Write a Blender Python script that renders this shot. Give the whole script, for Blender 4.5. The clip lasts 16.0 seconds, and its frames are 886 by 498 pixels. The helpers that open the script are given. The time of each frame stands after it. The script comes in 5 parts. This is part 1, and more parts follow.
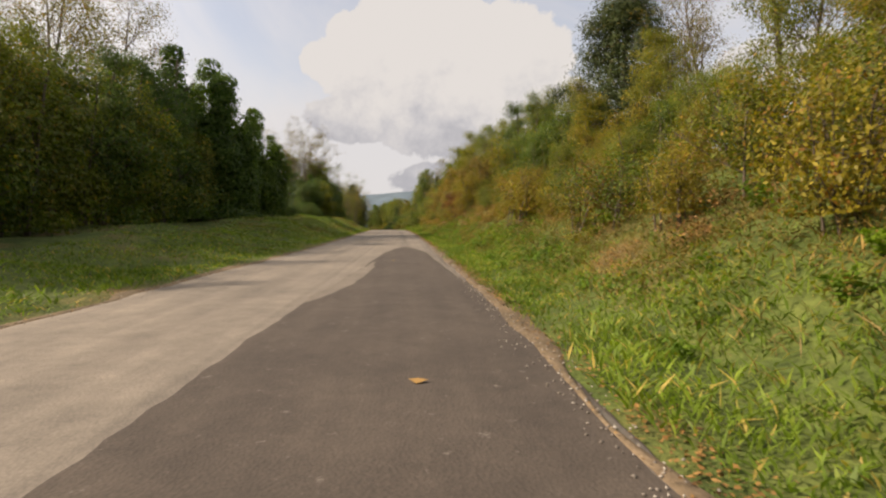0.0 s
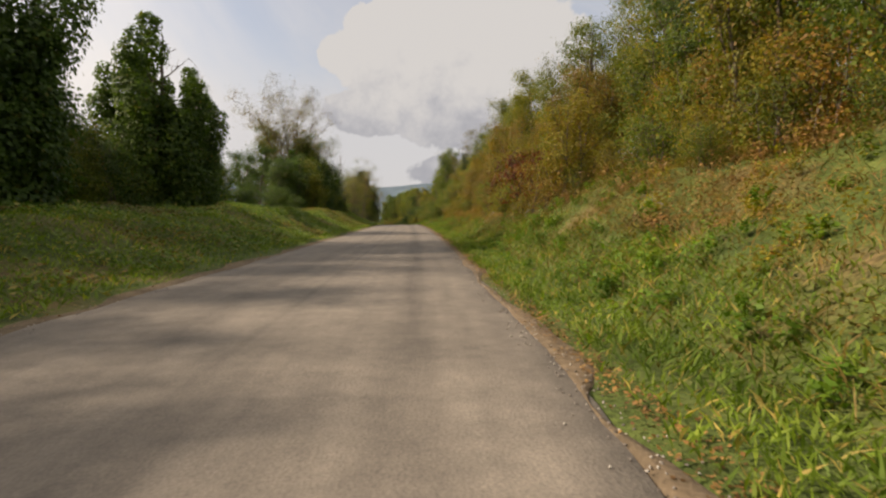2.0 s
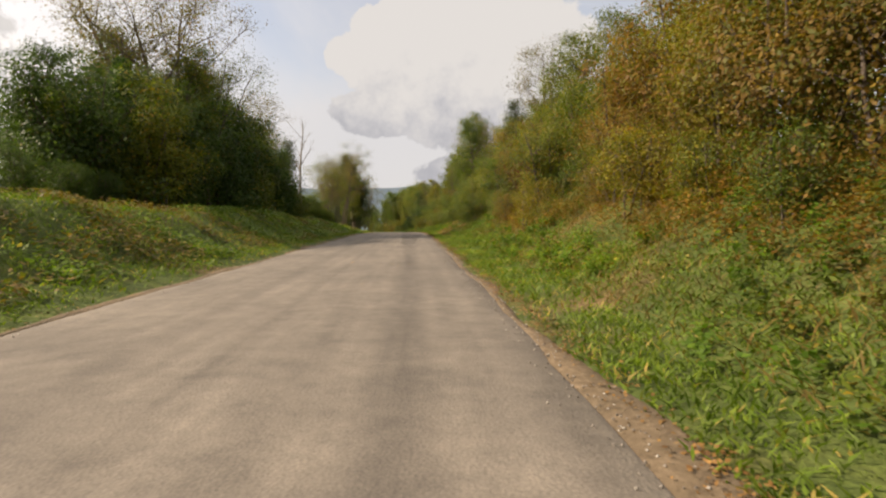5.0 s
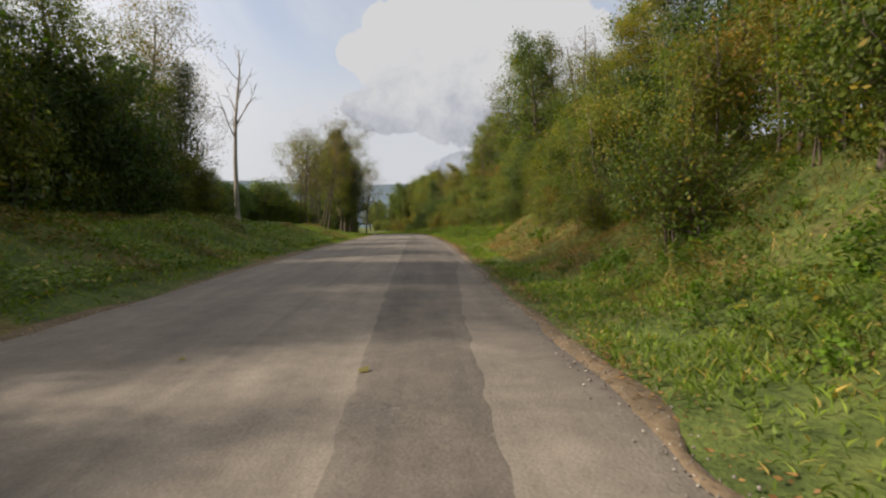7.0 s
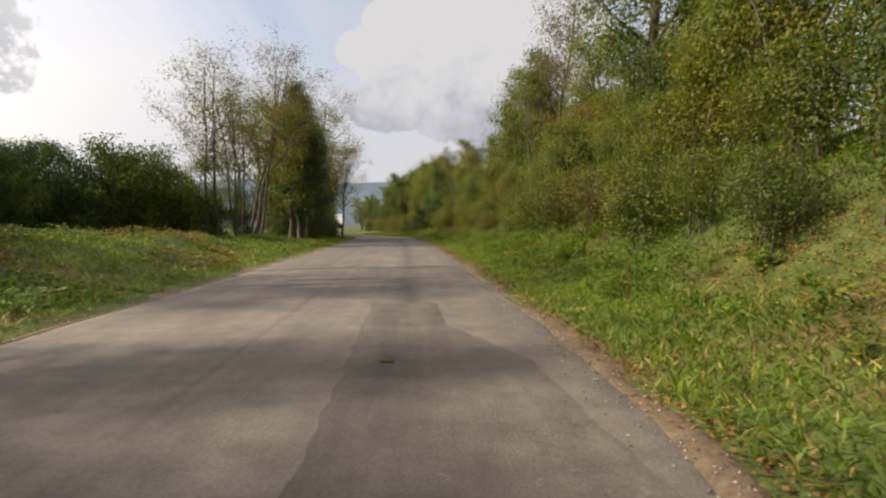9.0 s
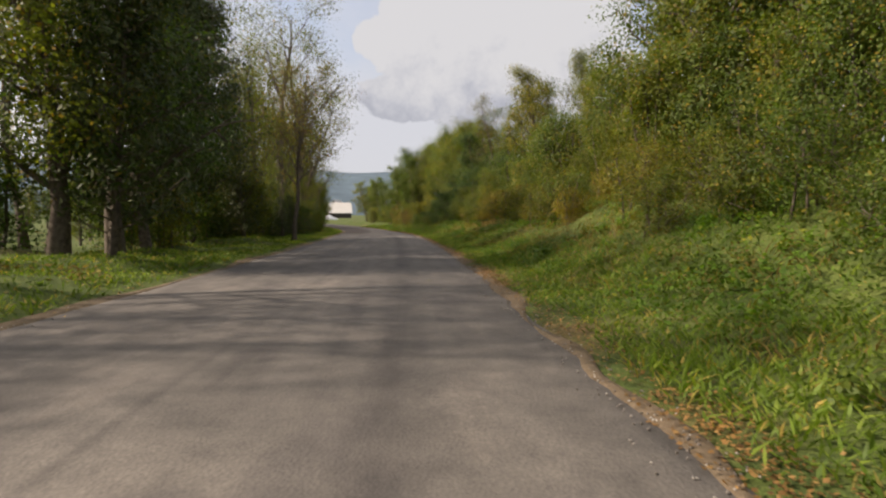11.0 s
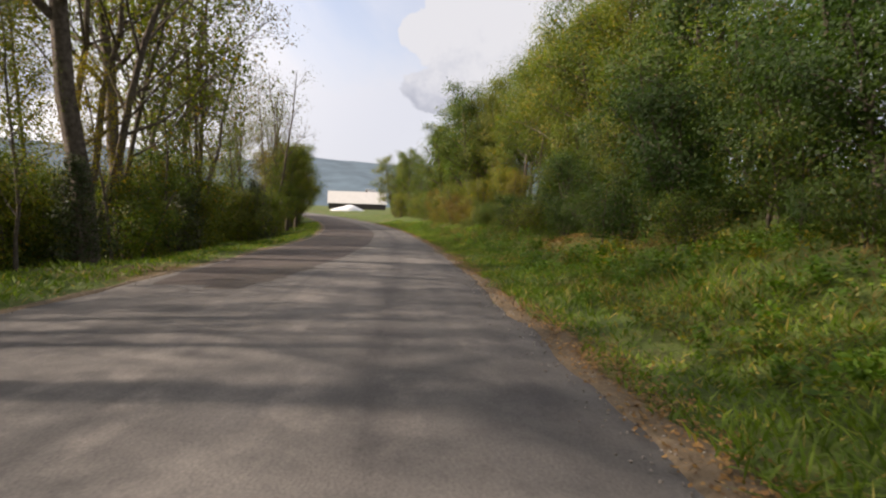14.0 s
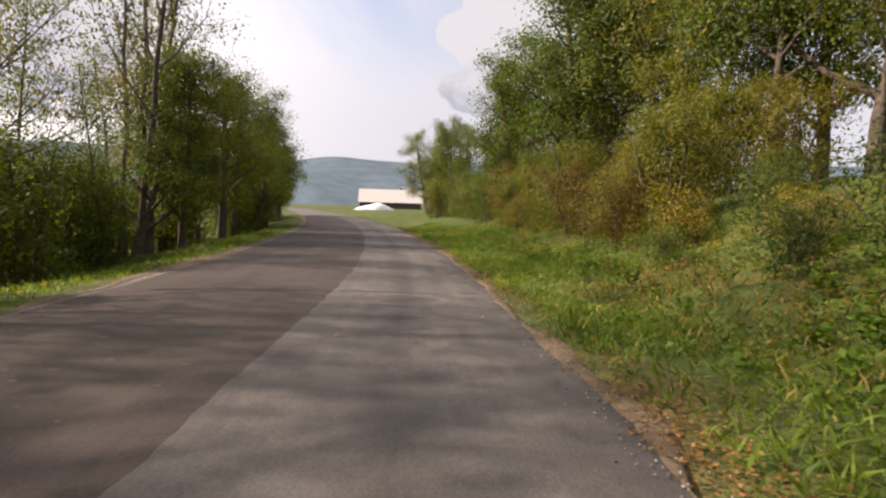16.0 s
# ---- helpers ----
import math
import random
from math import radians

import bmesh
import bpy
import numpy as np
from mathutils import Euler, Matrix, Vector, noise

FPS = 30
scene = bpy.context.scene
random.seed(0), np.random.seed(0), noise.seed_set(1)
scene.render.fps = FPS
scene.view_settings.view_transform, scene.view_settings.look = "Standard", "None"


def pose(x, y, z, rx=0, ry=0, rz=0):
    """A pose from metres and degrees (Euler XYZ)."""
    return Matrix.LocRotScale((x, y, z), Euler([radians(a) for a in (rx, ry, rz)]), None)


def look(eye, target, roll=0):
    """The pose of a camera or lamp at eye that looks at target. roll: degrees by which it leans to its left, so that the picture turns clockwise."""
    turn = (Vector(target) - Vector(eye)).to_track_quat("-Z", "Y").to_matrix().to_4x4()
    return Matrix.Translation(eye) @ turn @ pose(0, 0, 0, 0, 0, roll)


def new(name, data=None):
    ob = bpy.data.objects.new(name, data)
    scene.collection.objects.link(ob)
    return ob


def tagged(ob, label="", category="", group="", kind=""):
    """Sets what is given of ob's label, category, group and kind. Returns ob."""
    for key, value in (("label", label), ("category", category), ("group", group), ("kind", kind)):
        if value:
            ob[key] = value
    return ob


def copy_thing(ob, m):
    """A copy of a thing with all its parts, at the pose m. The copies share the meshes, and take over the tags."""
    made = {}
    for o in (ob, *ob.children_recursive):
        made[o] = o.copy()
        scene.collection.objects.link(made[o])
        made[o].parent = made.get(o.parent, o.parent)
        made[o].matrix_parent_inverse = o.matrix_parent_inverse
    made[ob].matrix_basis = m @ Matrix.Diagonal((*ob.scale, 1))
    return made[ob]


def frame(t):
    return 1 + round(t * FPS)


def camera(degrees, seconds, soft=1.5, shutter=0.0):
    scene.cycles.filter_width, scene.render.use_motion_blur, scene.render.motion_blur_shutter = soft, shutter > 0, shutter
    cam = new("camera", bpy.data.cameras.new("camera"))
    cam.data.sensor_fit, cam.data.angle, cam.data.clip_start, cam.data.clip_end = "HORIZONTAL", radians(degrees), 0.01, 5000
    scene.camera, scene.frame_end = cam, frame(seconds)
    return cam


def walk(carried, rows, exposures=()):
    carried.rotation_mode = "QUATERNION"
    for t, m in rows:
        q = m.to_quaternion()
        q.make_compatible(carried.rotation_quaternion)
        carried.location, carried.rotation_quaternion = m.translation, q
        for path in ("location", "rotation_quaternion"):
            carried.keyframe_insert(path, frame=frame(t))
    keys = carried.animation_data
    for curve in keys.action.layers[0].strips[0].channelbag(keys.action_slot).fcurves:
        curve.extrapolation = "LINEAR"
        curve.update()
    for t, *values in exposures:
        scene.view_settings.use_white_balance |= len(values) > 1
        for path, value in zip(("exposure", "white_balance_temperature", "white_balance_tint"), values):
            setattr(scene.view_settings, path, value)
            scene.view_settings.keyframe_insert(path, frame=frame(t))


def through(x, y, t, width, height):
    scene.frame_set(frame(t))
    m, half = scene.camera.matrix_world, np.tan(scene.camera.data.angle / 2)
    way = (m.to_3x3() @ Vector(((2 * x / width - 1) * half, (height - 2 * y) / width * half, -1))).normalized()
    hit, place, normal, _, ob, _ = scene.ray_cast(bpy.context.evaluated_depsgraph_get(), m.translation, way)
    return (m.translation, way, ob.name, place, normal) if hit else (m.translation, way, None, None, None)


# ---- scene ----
cam = camera(75.0, 16.0, soft=2.3, shutter=0.03)
ROWS = [
    # seconds, x, y, z, tilt, roll, turn
    (0.0, 0.00, 0.00, 1.200, 88.72, 0.04, -5.26),
    (0.5, 0.30, 6.87, 1.377, 88.71, -0.26, -4.90),
    (1.0, 0.53, 13.75, 1.548, 88.31, -0.05, -4.37),
    (1.5, 0.71, 20.55, 1.707, 88.22, 0.16, -3.84),
    (2.0, 0.86, 27.33, 1.877, 87.93, 0.54, -3.39),
    (2.5, 0.99, 34.11, 2.042, 88.08, 0.18, -3.27),
    (3.0, 1.09, 40.88, 2.199, 87.97, -0.44, -3.13),
    (4.0, 1.25, 54.76, 2.518, 88.16, -0.03, -3.44),
    (4.5, 1.35, 61.93, 2.692, 88.16, 0.11, -3.25),
    (5.5, 1.38, 76.61, 3.029, 87.88, 0.73, -2.21),
    (6.0, 1.32, 84.03, 3.172, 87.73, 0.60, -1.81),
    (6.5, 1.24, 91.36, 3.299, 87.52, 0.63, -1.59),
    (7.0, 1.13, 98.52, 3.443, 87.69, 0.75, -1.56),
    (7.5, 1.03, 105.47, 3.564, 87.50, 1.47, -1.59),
    (8.0, 0.91, 112.20, 3.688, 87.37, 1.87, -1.70),
    (8.5, 0.82, 118.82, 3.738, 87.20, 1.73, -1.79),
    (9.0, 0.70, 125.49, 3.740, 87.50, 0.76, -1.60),
    (10.0, 0.36, 139.45, 3.760, 86.75, 0.05, -0.84),
    (10.5, 0.11, 146.70, 3.747, 86.62, -0.02, -0.49),
    (11.5, -0.53, 161.52, 3.681, 86.55, 0.01, 0.28),
    (12.0, -0.96, 168.93, 3.631, 86.46, 0.12, 0.94),
    (12.5, -1.47, 176.22, 3.597, 86.63, -0.41, 1.66),
    (13.0, -2.05, 183.37, 3.538, 86.43, -1.11, 2.36),
    (13.5, -2.73, 190.40, 3.457, 86.28, -2.06, 3.06),
    (14.0, -3.51, 197.28, 3.370, 85.99, -1.63, 3.82),
    (14.5, -4.36, 204.02, 3.284, 86.00, -0.86, 4.57),
    (15.0, -5.24, 210.70, 3.175, 86.03, -0.92, 5.40),
    (15.5, -6.21, 217.31, 3.057, 85.94, -1.38, 6.31),
    (16.0, -7.28, 223.86, 2.913, 85.91, -1.58, 7.47),
]
walk(cam, [(t, pose(*m)) for t, *m in ROWS], [(0.0, 0.68, 7850, 18), (1.0, 0.72, 7900, 19), (2.0, 0.49, 7750, 17), (3.0, 0.72, 7850, 17), (6.0, 0.6, 7700, 17), (6.5, 0.5, 7450, 15), (7.0, 0.52, 7150, 15), (7.5, 0.42, 6950, 16), (8.0, 0.5, 7000, 17), (9.0, 0.62, 7250, 17), (11.5, 0.6, 7200, 18), (12.3, 0.66, 7150, 18), (13.0, 0.78, 7050, 18), (14.0, 0.8, 7050, 19), (16.0, 0.82, 7250, 23)])

# ---- world, sun ----
def ramp(nt, stops, fac=None):
    r = nt.nodes.new("ShaderNodeValToRGB")
    el = r.color_ramp.elements
    while len(el) < len(stops):
        el.new(0.5)
    for k, (p, c) in zip(el, stops):
        k.position, k.color = p, (*c, 1)
    if fac is not None:
        nt.links.new(fac, r.inputs[0])
    return r


def mix(nt, fac, a, b, mode="MIX"):
    m = nt.nodes.new("ShaderNodeMix")
    m.data_type, m.blend_type = "RGBA", mode
    for v, s in ((fac, m.inputs[0]), (a, m.inputs[6]), (b, m.inputs[7])):
        if isinstance(v, (int, float)):
            s.default_value = v
        elif isinstance(v, tuple):
            s.default_value = (*v, 1)
        else:
            nt.links.new(v, s)
    return m.outputs[2]


SUN_ELEV, SUN_AZ = 36.0, 95.0   # azimuth: degrees to the left of straight ahead
world = bpy.data.worlds.new("sky")
scene.world = world
world.use_nodes = True


def build_sky():
    """Clear hazy sky, thin high cloud, and heaped clouds of which the largest stands over the road."""
    nt = world.node_tree
    nt.nodes.clear()
    N, L = nt.nodes.new, nt.links.new

    def math_node(op, x, y=0.0, z=0.0):
        n = N("ShaderNodeMath")
        n.operation = op
        for v, sock in zip((x, y, z), n.inputs):
            if isinstance(v, (int, float)):
                sock.default_value = v
            else:
                L(v, sock)
        return n.outputs[0]

    def smooth(v, lo, hi):
        n = N("ShaderNodeMapRange")
        n.interpolation_type = "SMOOTHSTEP"
        n.inputs[1].default_value, n.inputs[2].default_value = lo, hi
        L(v, n.inputs[0])
        return n.outputs[0]

    out = N("ShaderNodeOutputWorld")
    bg = N("ShaderNodeBackground")
    bg.inputs[1].default_value = 0.13
    sky = N("ShaderNodeTexSky")
    sky.sky_type = "NISHITA"
    sky.sun_disc = False
    sky.sun_elevation = radians(SUN_ELEV)
    sky.sun_rotation = radians(-SUN_AZ)
    sky.dust_density = 2.0
    sky.air_density = 1.0
    tc = N("ShaderNodeTexCoord")
    sep = N("ShaderNodeSeparateXYZ")
    L(tc.outputs["Generated"], sep.inputs[0])
    x, y, z = sep.outputs
    run = math_node("SQRT", math_node("ADD", math_node("MULTIPLY", x, x), math_node("MULTIPLY", y, y)))
    az = math_node("ARCTAN2", x, y)
    el = math_node("ARCTAN2", z, run)
    flat = N("ShaderNodeCombineXYZ")
    L(az, flat.inputs[0])
    L(el, flat.inputs[1])

    def puff(scale, detail, rough, dist=0.0):
        n = N("ShaderNodeTexNoise")
        for k, v in (("Scale", scale), ("Detail", detail), ("Roughness", rough), ("Distortion", dist)):
            n.inputs[k].default_value = v
        L(flat.outputs[0], n.inputs["Vector"])
        return n.outputs["Fac"]

    heap, fine = puff(9.0, 6, 0.55, 0.2), puff(30.0, 6, 0.62, 0.15)
    lobe = None
    for a0, e0, ra, re in CLOUD:
        dx = math_node("DIVIDE", math_node("SUBTRACT", az, radians(a0)), radians(ra))
        dy = math_node("DIVIDE", math_node("SUBTRACT", el, radians(e0)), radians(re))
        d = math_node("SUBTRACT", 1.0, math_node("SQRT", math_node("ADD", math_node("MULTIPLY", dx, dx), math_node("MULTIPLY", dy, dy))))
        lobe = d if lobe is None else math_node("MAXIMUM", lobe, d)
    body = math_node("ADD", lobe, math_node("ADD", math_node("MULTIPLY_ADD", heap, 0.7, -0.35), math_node("MULTIPLY_ADD", fine, 0.55, -0.275)))
    mask = smooth(body, -0.02, 0.07)
    # heaped clouds round the rest of the sky
    rest = smooth(math_node("ADD", puff(3.0, 7, 0.55, 0.4), math_node("MULTIPLY", fine, 0.12)), 0.48, 0.64)
    behind = smooth(math_node("ABSOLUTE", az), 0.75, 1.1)
    mask = math_node("MAXIMUM", mask, math_node("MULTIPLY", rest, behind))
    # thin veil, thicker towards the horizon
    veil = math_node("MULTIPLY", smooth(puff(2.2, 6, 0.6, 0.8), 0.25, 0.72), 0.6)
    low = smooth(el, 0.34, 0.03)
    veil = math_node("MINIMUM", math_node("ADD", math_node("ADD", veil, 0.24), math_node("MULTIPLY", low, 0.85)), 0.94)
    lit = ramp(nt, [(0.0, (2.0, 2.28, 2.72)), (0.45, (2.55, 2.85, 3.28)), (1.0, (3.28, 3.58, 3.86))], smooth(math_node("ADD", math_node("MULTIPLY", body, 0.10), math_node("ADD", math_node("MULTIPLY_ADD", fine, 0.38, math_node("MULTIPLY", heap, 0.8)), math_node("MULTIPLY", el, 2.0))), 0.74, 1.2))
    # the thin cloud scatters more light forward, round the sun
    toward = N("ShaderNodeVectorMath")
    toward.operation = "DOT_PRODUCT"
    L(tc.outputs["Generated"], toward.inputs[0])
    toward.inputs[1].default_value = (-math.sin(radians(SUN_AZ)) * math.cos(radians(SUN_ELEV)), math.cos(radians(SUN_AZ)) * math.cos(radians(SUN_ELEV)), math.sin(radians(SUN_ELEV)))
    glow = ramp(nt, [(0.0, (3.15, 3.5, 3.95)), (0.4, (4.9, 5.15, 5.35)), (1.0, (8.0, 8.0, 7.8))], smooth(toward.outputs["Value"], 0.1, 1.0))
    veil = math_node("MAXIMUM", veil, math_node("MULTIPLY", smooth(toward.outputs["Value"], 0.2, 0.8), 0.9))
    c = mix(nt, veil, sky.outputs[0], glow.outputs[0])
    c = mix(nt, mask, c, lit.outputs[0])
    L(c, bg.inputs[0])
    L(bg.outputs[0], out.inputs[0])


# heaped cloud: azimuth to the right of the start's heading, elevation, half width, half height
CLOUD = [(-4.6, 16.4, 3.7, 2.5), (-3.0, 18.9, 3.2, 2.3), (0.6, 20.0, 4.4, 3.0), (5.2, 18.8, 5.6, 4.6), (11.5, 17.6, 6.5, 4.6), (14.6, 16.8, 3.4, 3.0), (1.2, 14.2, 7.2, 4.4), (8.5, 12.2, 11, 5.2),
         (-3.6, 11.2, 5.0, 2.4), (10, 5.5, 10, 2.4), (16, 10, 6, 5), (-47, 16, 14, 10), (36, 12, 8, 5), (50, 12, 12, 6)]
build_sky()
sun = new("sun", bpy.data.lights.new("sun", "SUN"))
sun.data.energy = 4.2
sun.data.angle = radians(1.1)
sun.data.color = (1.0, 0.93, 0.82)
a, e = radians(SUN_AZ), radians(SUN_ELEV)
sun.matrix_world = look((-math.sin(a) * math.cos(e) * 50, math.cos(a) * math.cos(e) * 50, math.sin(e) * 50), (0, 0, 0))

# ---- the line of the road ----
HEADING = [(-60, -3.19), (0, -2.19), (15, -1.68), (30, -1.1), (50, -0.7), (70, -0.1), (90, 0.68), (110, 0.91), (130, 1.34), (150, 2.31), (170, 3.79), (190, 5.88), (210, 7.85), (224, 8.72), (245, 15.0), (270, 20.0), (300, 23.0), (340, 25.0), (400, 25.0)]
SLOPE = [(-60, 1.3), (0, 1.45), (15, 1.4), (30, 1.37), (50, 1.34), (70, 1.28), (90, 1.07), (110, 0.74), (130, 0.09), (150, -0.19), (170, -0.36), (190, -0.65), (210, -0.95), (224, -1.14), (235, -0.3), (260, 0.0), (400, 0.2)]
ss = np.arange(-60.0, 401.0, 1.0)
hd = np.radians(np.interp(ss, *np.array(HEADING).T))
sl = np.tan(np.radians(np.interp(ss, *np.array(SLOPE).T)))
lx, ly, lz = -np.cumsum(np.sin(hd)), np.cumsum(np.cos(hd)), np.cumsum(sl)
i0 = 60
lx, ly, lz = lx - lx[i0], ly - ly[i0], lz - lz[i0]


def base(s):
    """x, y, z and heading of the reference line (the car's track) at s metres."""
    s = np.asarray(s, float)
    c = np.clip(s, -60, 400)
    h = np.interp(c, ss, hd)
    x, y, z = np.interp(c, ss, lx), np.interp(c, ss, ly), np.interp(c, ss, lz)
    return x - np.sin(h) * (s - c), y + np.cos(h) * (s - c), z, h


# how far the edges of the road, and all beside them, swing from their usual distance
WIDER_R = ((0, 24, 85, 102, 130, 185, 210, 230, 300), (-0.2, -0.25, -0.12, 0.0, 0.18, 0.27, 0.2, 0.0, 0.0))
WIDER_L = ((0, 27, 60, 105, 135, 210, 236, 300), (0.05, 0.45, 0.42, 0.46, 0.4, 0.35, 0.15, 0.1))


def place(s, u, dz=0.0):
    """World places of points s along and u to the right of the line, dz above its height."""
    x, y, z, h = base(s)
    u = np.asarray(u, float)
    u = u + np.interp(s, *WIDER_R) * np.clip(u / 1.45, 0, 1) + np.interp(s, *WIDER_L) * np.clip(-u / 4.8, 0, 1)
    c = np.clip(u, -45, 45)
    return np.stack(np.broadcast_arrays(x + c * np.cos(h) + (u - c), y + c * np.sin(h), z + dz), -1)


ROAD_L, ROAD_R = -4.8, 1.45
# heights of the land beside the road, over its level: u, then h at the stations
STATIONS = [-60, 15, 55, 95, 140, 170, 195, 235, 300]
PROFILE = [
    (-1500, -8, -8, -8, -8, -8, -8, -8, -8, -4),
    (-60, 0, 0, 0.5, 0, -2, -3, -4, -5, -1.5),
    (-22, 0.5, 0.5, 1.6, 1.5, 0.7, 0.0, -1.0, -2.6, -1.0),
    (-12, 0.6, 0.5, 1.6, 1.6, 0.95, 0.3, -0.2, -1.5, -0.8),
    (-8.4, 0.4, 0.3, 1.4, 1.5, 0.9, 0.2, 0.0, -0.7, -0.3),
    (-6.2, 0.05, 0.05, 0.25, 0.3, 0.12, 0.05, 0.05, -0.15, 0),
    (-4.9, 0, 0, 0, 0, 0, 0, 0, 0, 0),
    (1.5, 0, 0, 0, 0, 0, 0, 0, 0, 0),
    (2.7, 0.07, 0.07, 0.07, 0.07, 0.07, 0.07, 0.07, 0.07, 0),
    (4.0, 0.85, 0.85, 0.85, 0.6, 0.6, 0.55, 0.5, 0.3, 0.1),
    (6.0, 2.1, 2.1, 2.1, 1.95, 1.9, 1.5, 1.2, 0.8, 0.2),
    (8.0, 2.8, 2.8, 2.8, 2.9, 2.8, 2.2, 1.9, 1.8, 0.3),
    (12.0, 3.6, 3.6, 3.6, 3.6, 3.5, 3.0, 2.8, 2.7, 0.3),
    (60.0, 4, 4, 4, 4, 3.8, 3.5, 3.4, 3.2, 0),
    (1500, 6, 6, 6, 6, 6, 5, 3, 0, 0),
]
PU = np.array([r[0] for r in PROFILE], float)
PH = np.array([r[1:] for r in PROFILE], float)


def land(s, u):
    """Height of the ground over the road's level."""
    s, u = np.broadcast_arrays(np.asarray(s, float), np.asarray(u, float))
    s0, u0 = s.ravel(), u.ravel()
    cols = np.stack([np.interp(s0, STATIONS, row) for row in PH])
    k = np.clip(np.searchsorted(PU, u0) - 1, 0, len(PU) - 2)
    f = np.clip((u0 - PU[k]) / (PU[k + 1] - PU[k]), 0, 1)
    n = np.arange(len(s0))
    h = cols[k, n] * (1 - f) + cols[k + 1, n] * f
    edge = np.maximum(u0 - ROAD_R, ROAD_L - u0)
    rough = np.clip((edge - 0.3) / 3, 0, 1)
    h = h + rough * (0.14 * np.sin(s0 * 0.9 + u0 * 0.7) * np.sin(u0 * 1.1 - s0 * 0.43) + 0.12 * np.sin(s0 * 0.31 + 1.3 * np.sin(u0 * 0.5)) + 0.06 * np.sin(2.3 * s0 + u0) * np.sin(1.9 * u0))
    h = np.where(edge < 0.01, -0.02 - np.clip(-edge, 0, 0.5) * 0.25, h)
    return h.reshape(s.shape)


def spot(s, u, dz=0.0):
    p = place(s, u, land(s, u) + dz)
    return Vector(p.tolist())


# ---- materials ----
def material(name, rough=0.9):
    m = bpy.data.materials.new(name)
    m.use_nodes = True
    b = m.node_tree.nodes["Principled BSDF"]
    b.inputs["Roughness"].default_value = rough
    b.inputs["Specular IOR Level"].default_value = 0.25
    return m, m.node_tree, b


def noise_tex(nt, scale, detail=4, vec=None, rough=0.55, dist=0.0):
    n = nt.nodes.new("ShaderNodeTexNoise")
    n.inputs["Scale"].default_value = scale
    n.inputs["Detail"].default_value = detail
    n.inputs["Roughness"].default_value = rough
    n.inputs["Distortion"].default_value = dist
    if vec is None:
        vec = nt.nodes.new("ShaderNodeNewGeometry").outputs["Position"]
    nt.links.new(vec, n.inputs["Vector"])
    return n.outputs["Fac"]


def bump(nt, b, height, strength=0.3, dist=0.02):
    n = nt.nodes.new("ShaderNodeBump")
    n.inputs["Strength"].default_value = strength
    n.inputs["Distance"].default_value = dist
    nt.links.new(height, n.inputs["Height"])
    nt.links.new(n.outputs[0], b.inputs["Normal"])


def leaf_material(name, dark, mid, light, odd, odd_share=0.08, through=0.42):
    """Leaves: each its own shade; a few turned; clumps and whole plants differ a little."""
    m, nt, b = material(name, 0.55)
    g = nt.nodes.new("ShaderNodeNewGeometry")
    oi = nt.nodes.new("ShaderNodeObjectInfo")
    def between(p, q, f):
        return tuple(v * (1 - f) + w * f for v, w in zip(p, q))

    r = ramp(nt, [(0.0, between(dark, mid, 0.35)), (0.5, mid), (1.0 - odd_share - 0.01, between(mid, light, 0.75)), (1.0 - odd_share, between(mid, odd, 0.8)), (1.0, odd)], g.outputs["Random Per Island"])
    big, clump = noise_tex(nt, 0.8, 2, g.outputs["Position"]), noise_tex(nt, 3.2, 2, g.outputs["Position"])
    c = r.outputs[0]
    for f, lo, hi in ((big, (0.66, 0.70, 0.62), (1.28, 1.2, 1.05)), (clump, (0.74, 0.76, 0.72), (1.24, 1.22, 1.15))):
        c = mix(nt, 1.0, c, ramp(nt, [(0.3, lo), (0.7, hi)], f).outputs[0], "MULTIPLY")
    plant = ramp(nt, [(0.0, (0.8, 0.9, 0.85)), (0.5, (1.0, 1.0, 1.0)), (1.0, (1.15, 1.1, 0.9))], oi.outputs["Random"])
    c = mix(nt, 1.0, c, plant.outputs[0], "MULTIPLY")
    nt.links.new(c, b.inputs["Base Color"])
    t = nt.nodes.new("ShaderNodeBsdfTranslucent")
    warm = mix(nt, 1.0, c, (1.2, 1.35, 0.6), "MULTIPLY")
    nt.links.new(warm, t.inputs[0])
    ms = nt.nodes.new("ShaderNodeMixShader")
    ms.inputs[0].default_value = through
    nt.links.new(b.outputs[0], ms.inputs[1])
    nt.links.new(t.outputs[0], ms.inputs[2])
    nt.links.new(ms.outputs[0], nt.nodes["Material Output"].inputs[0])
    return m


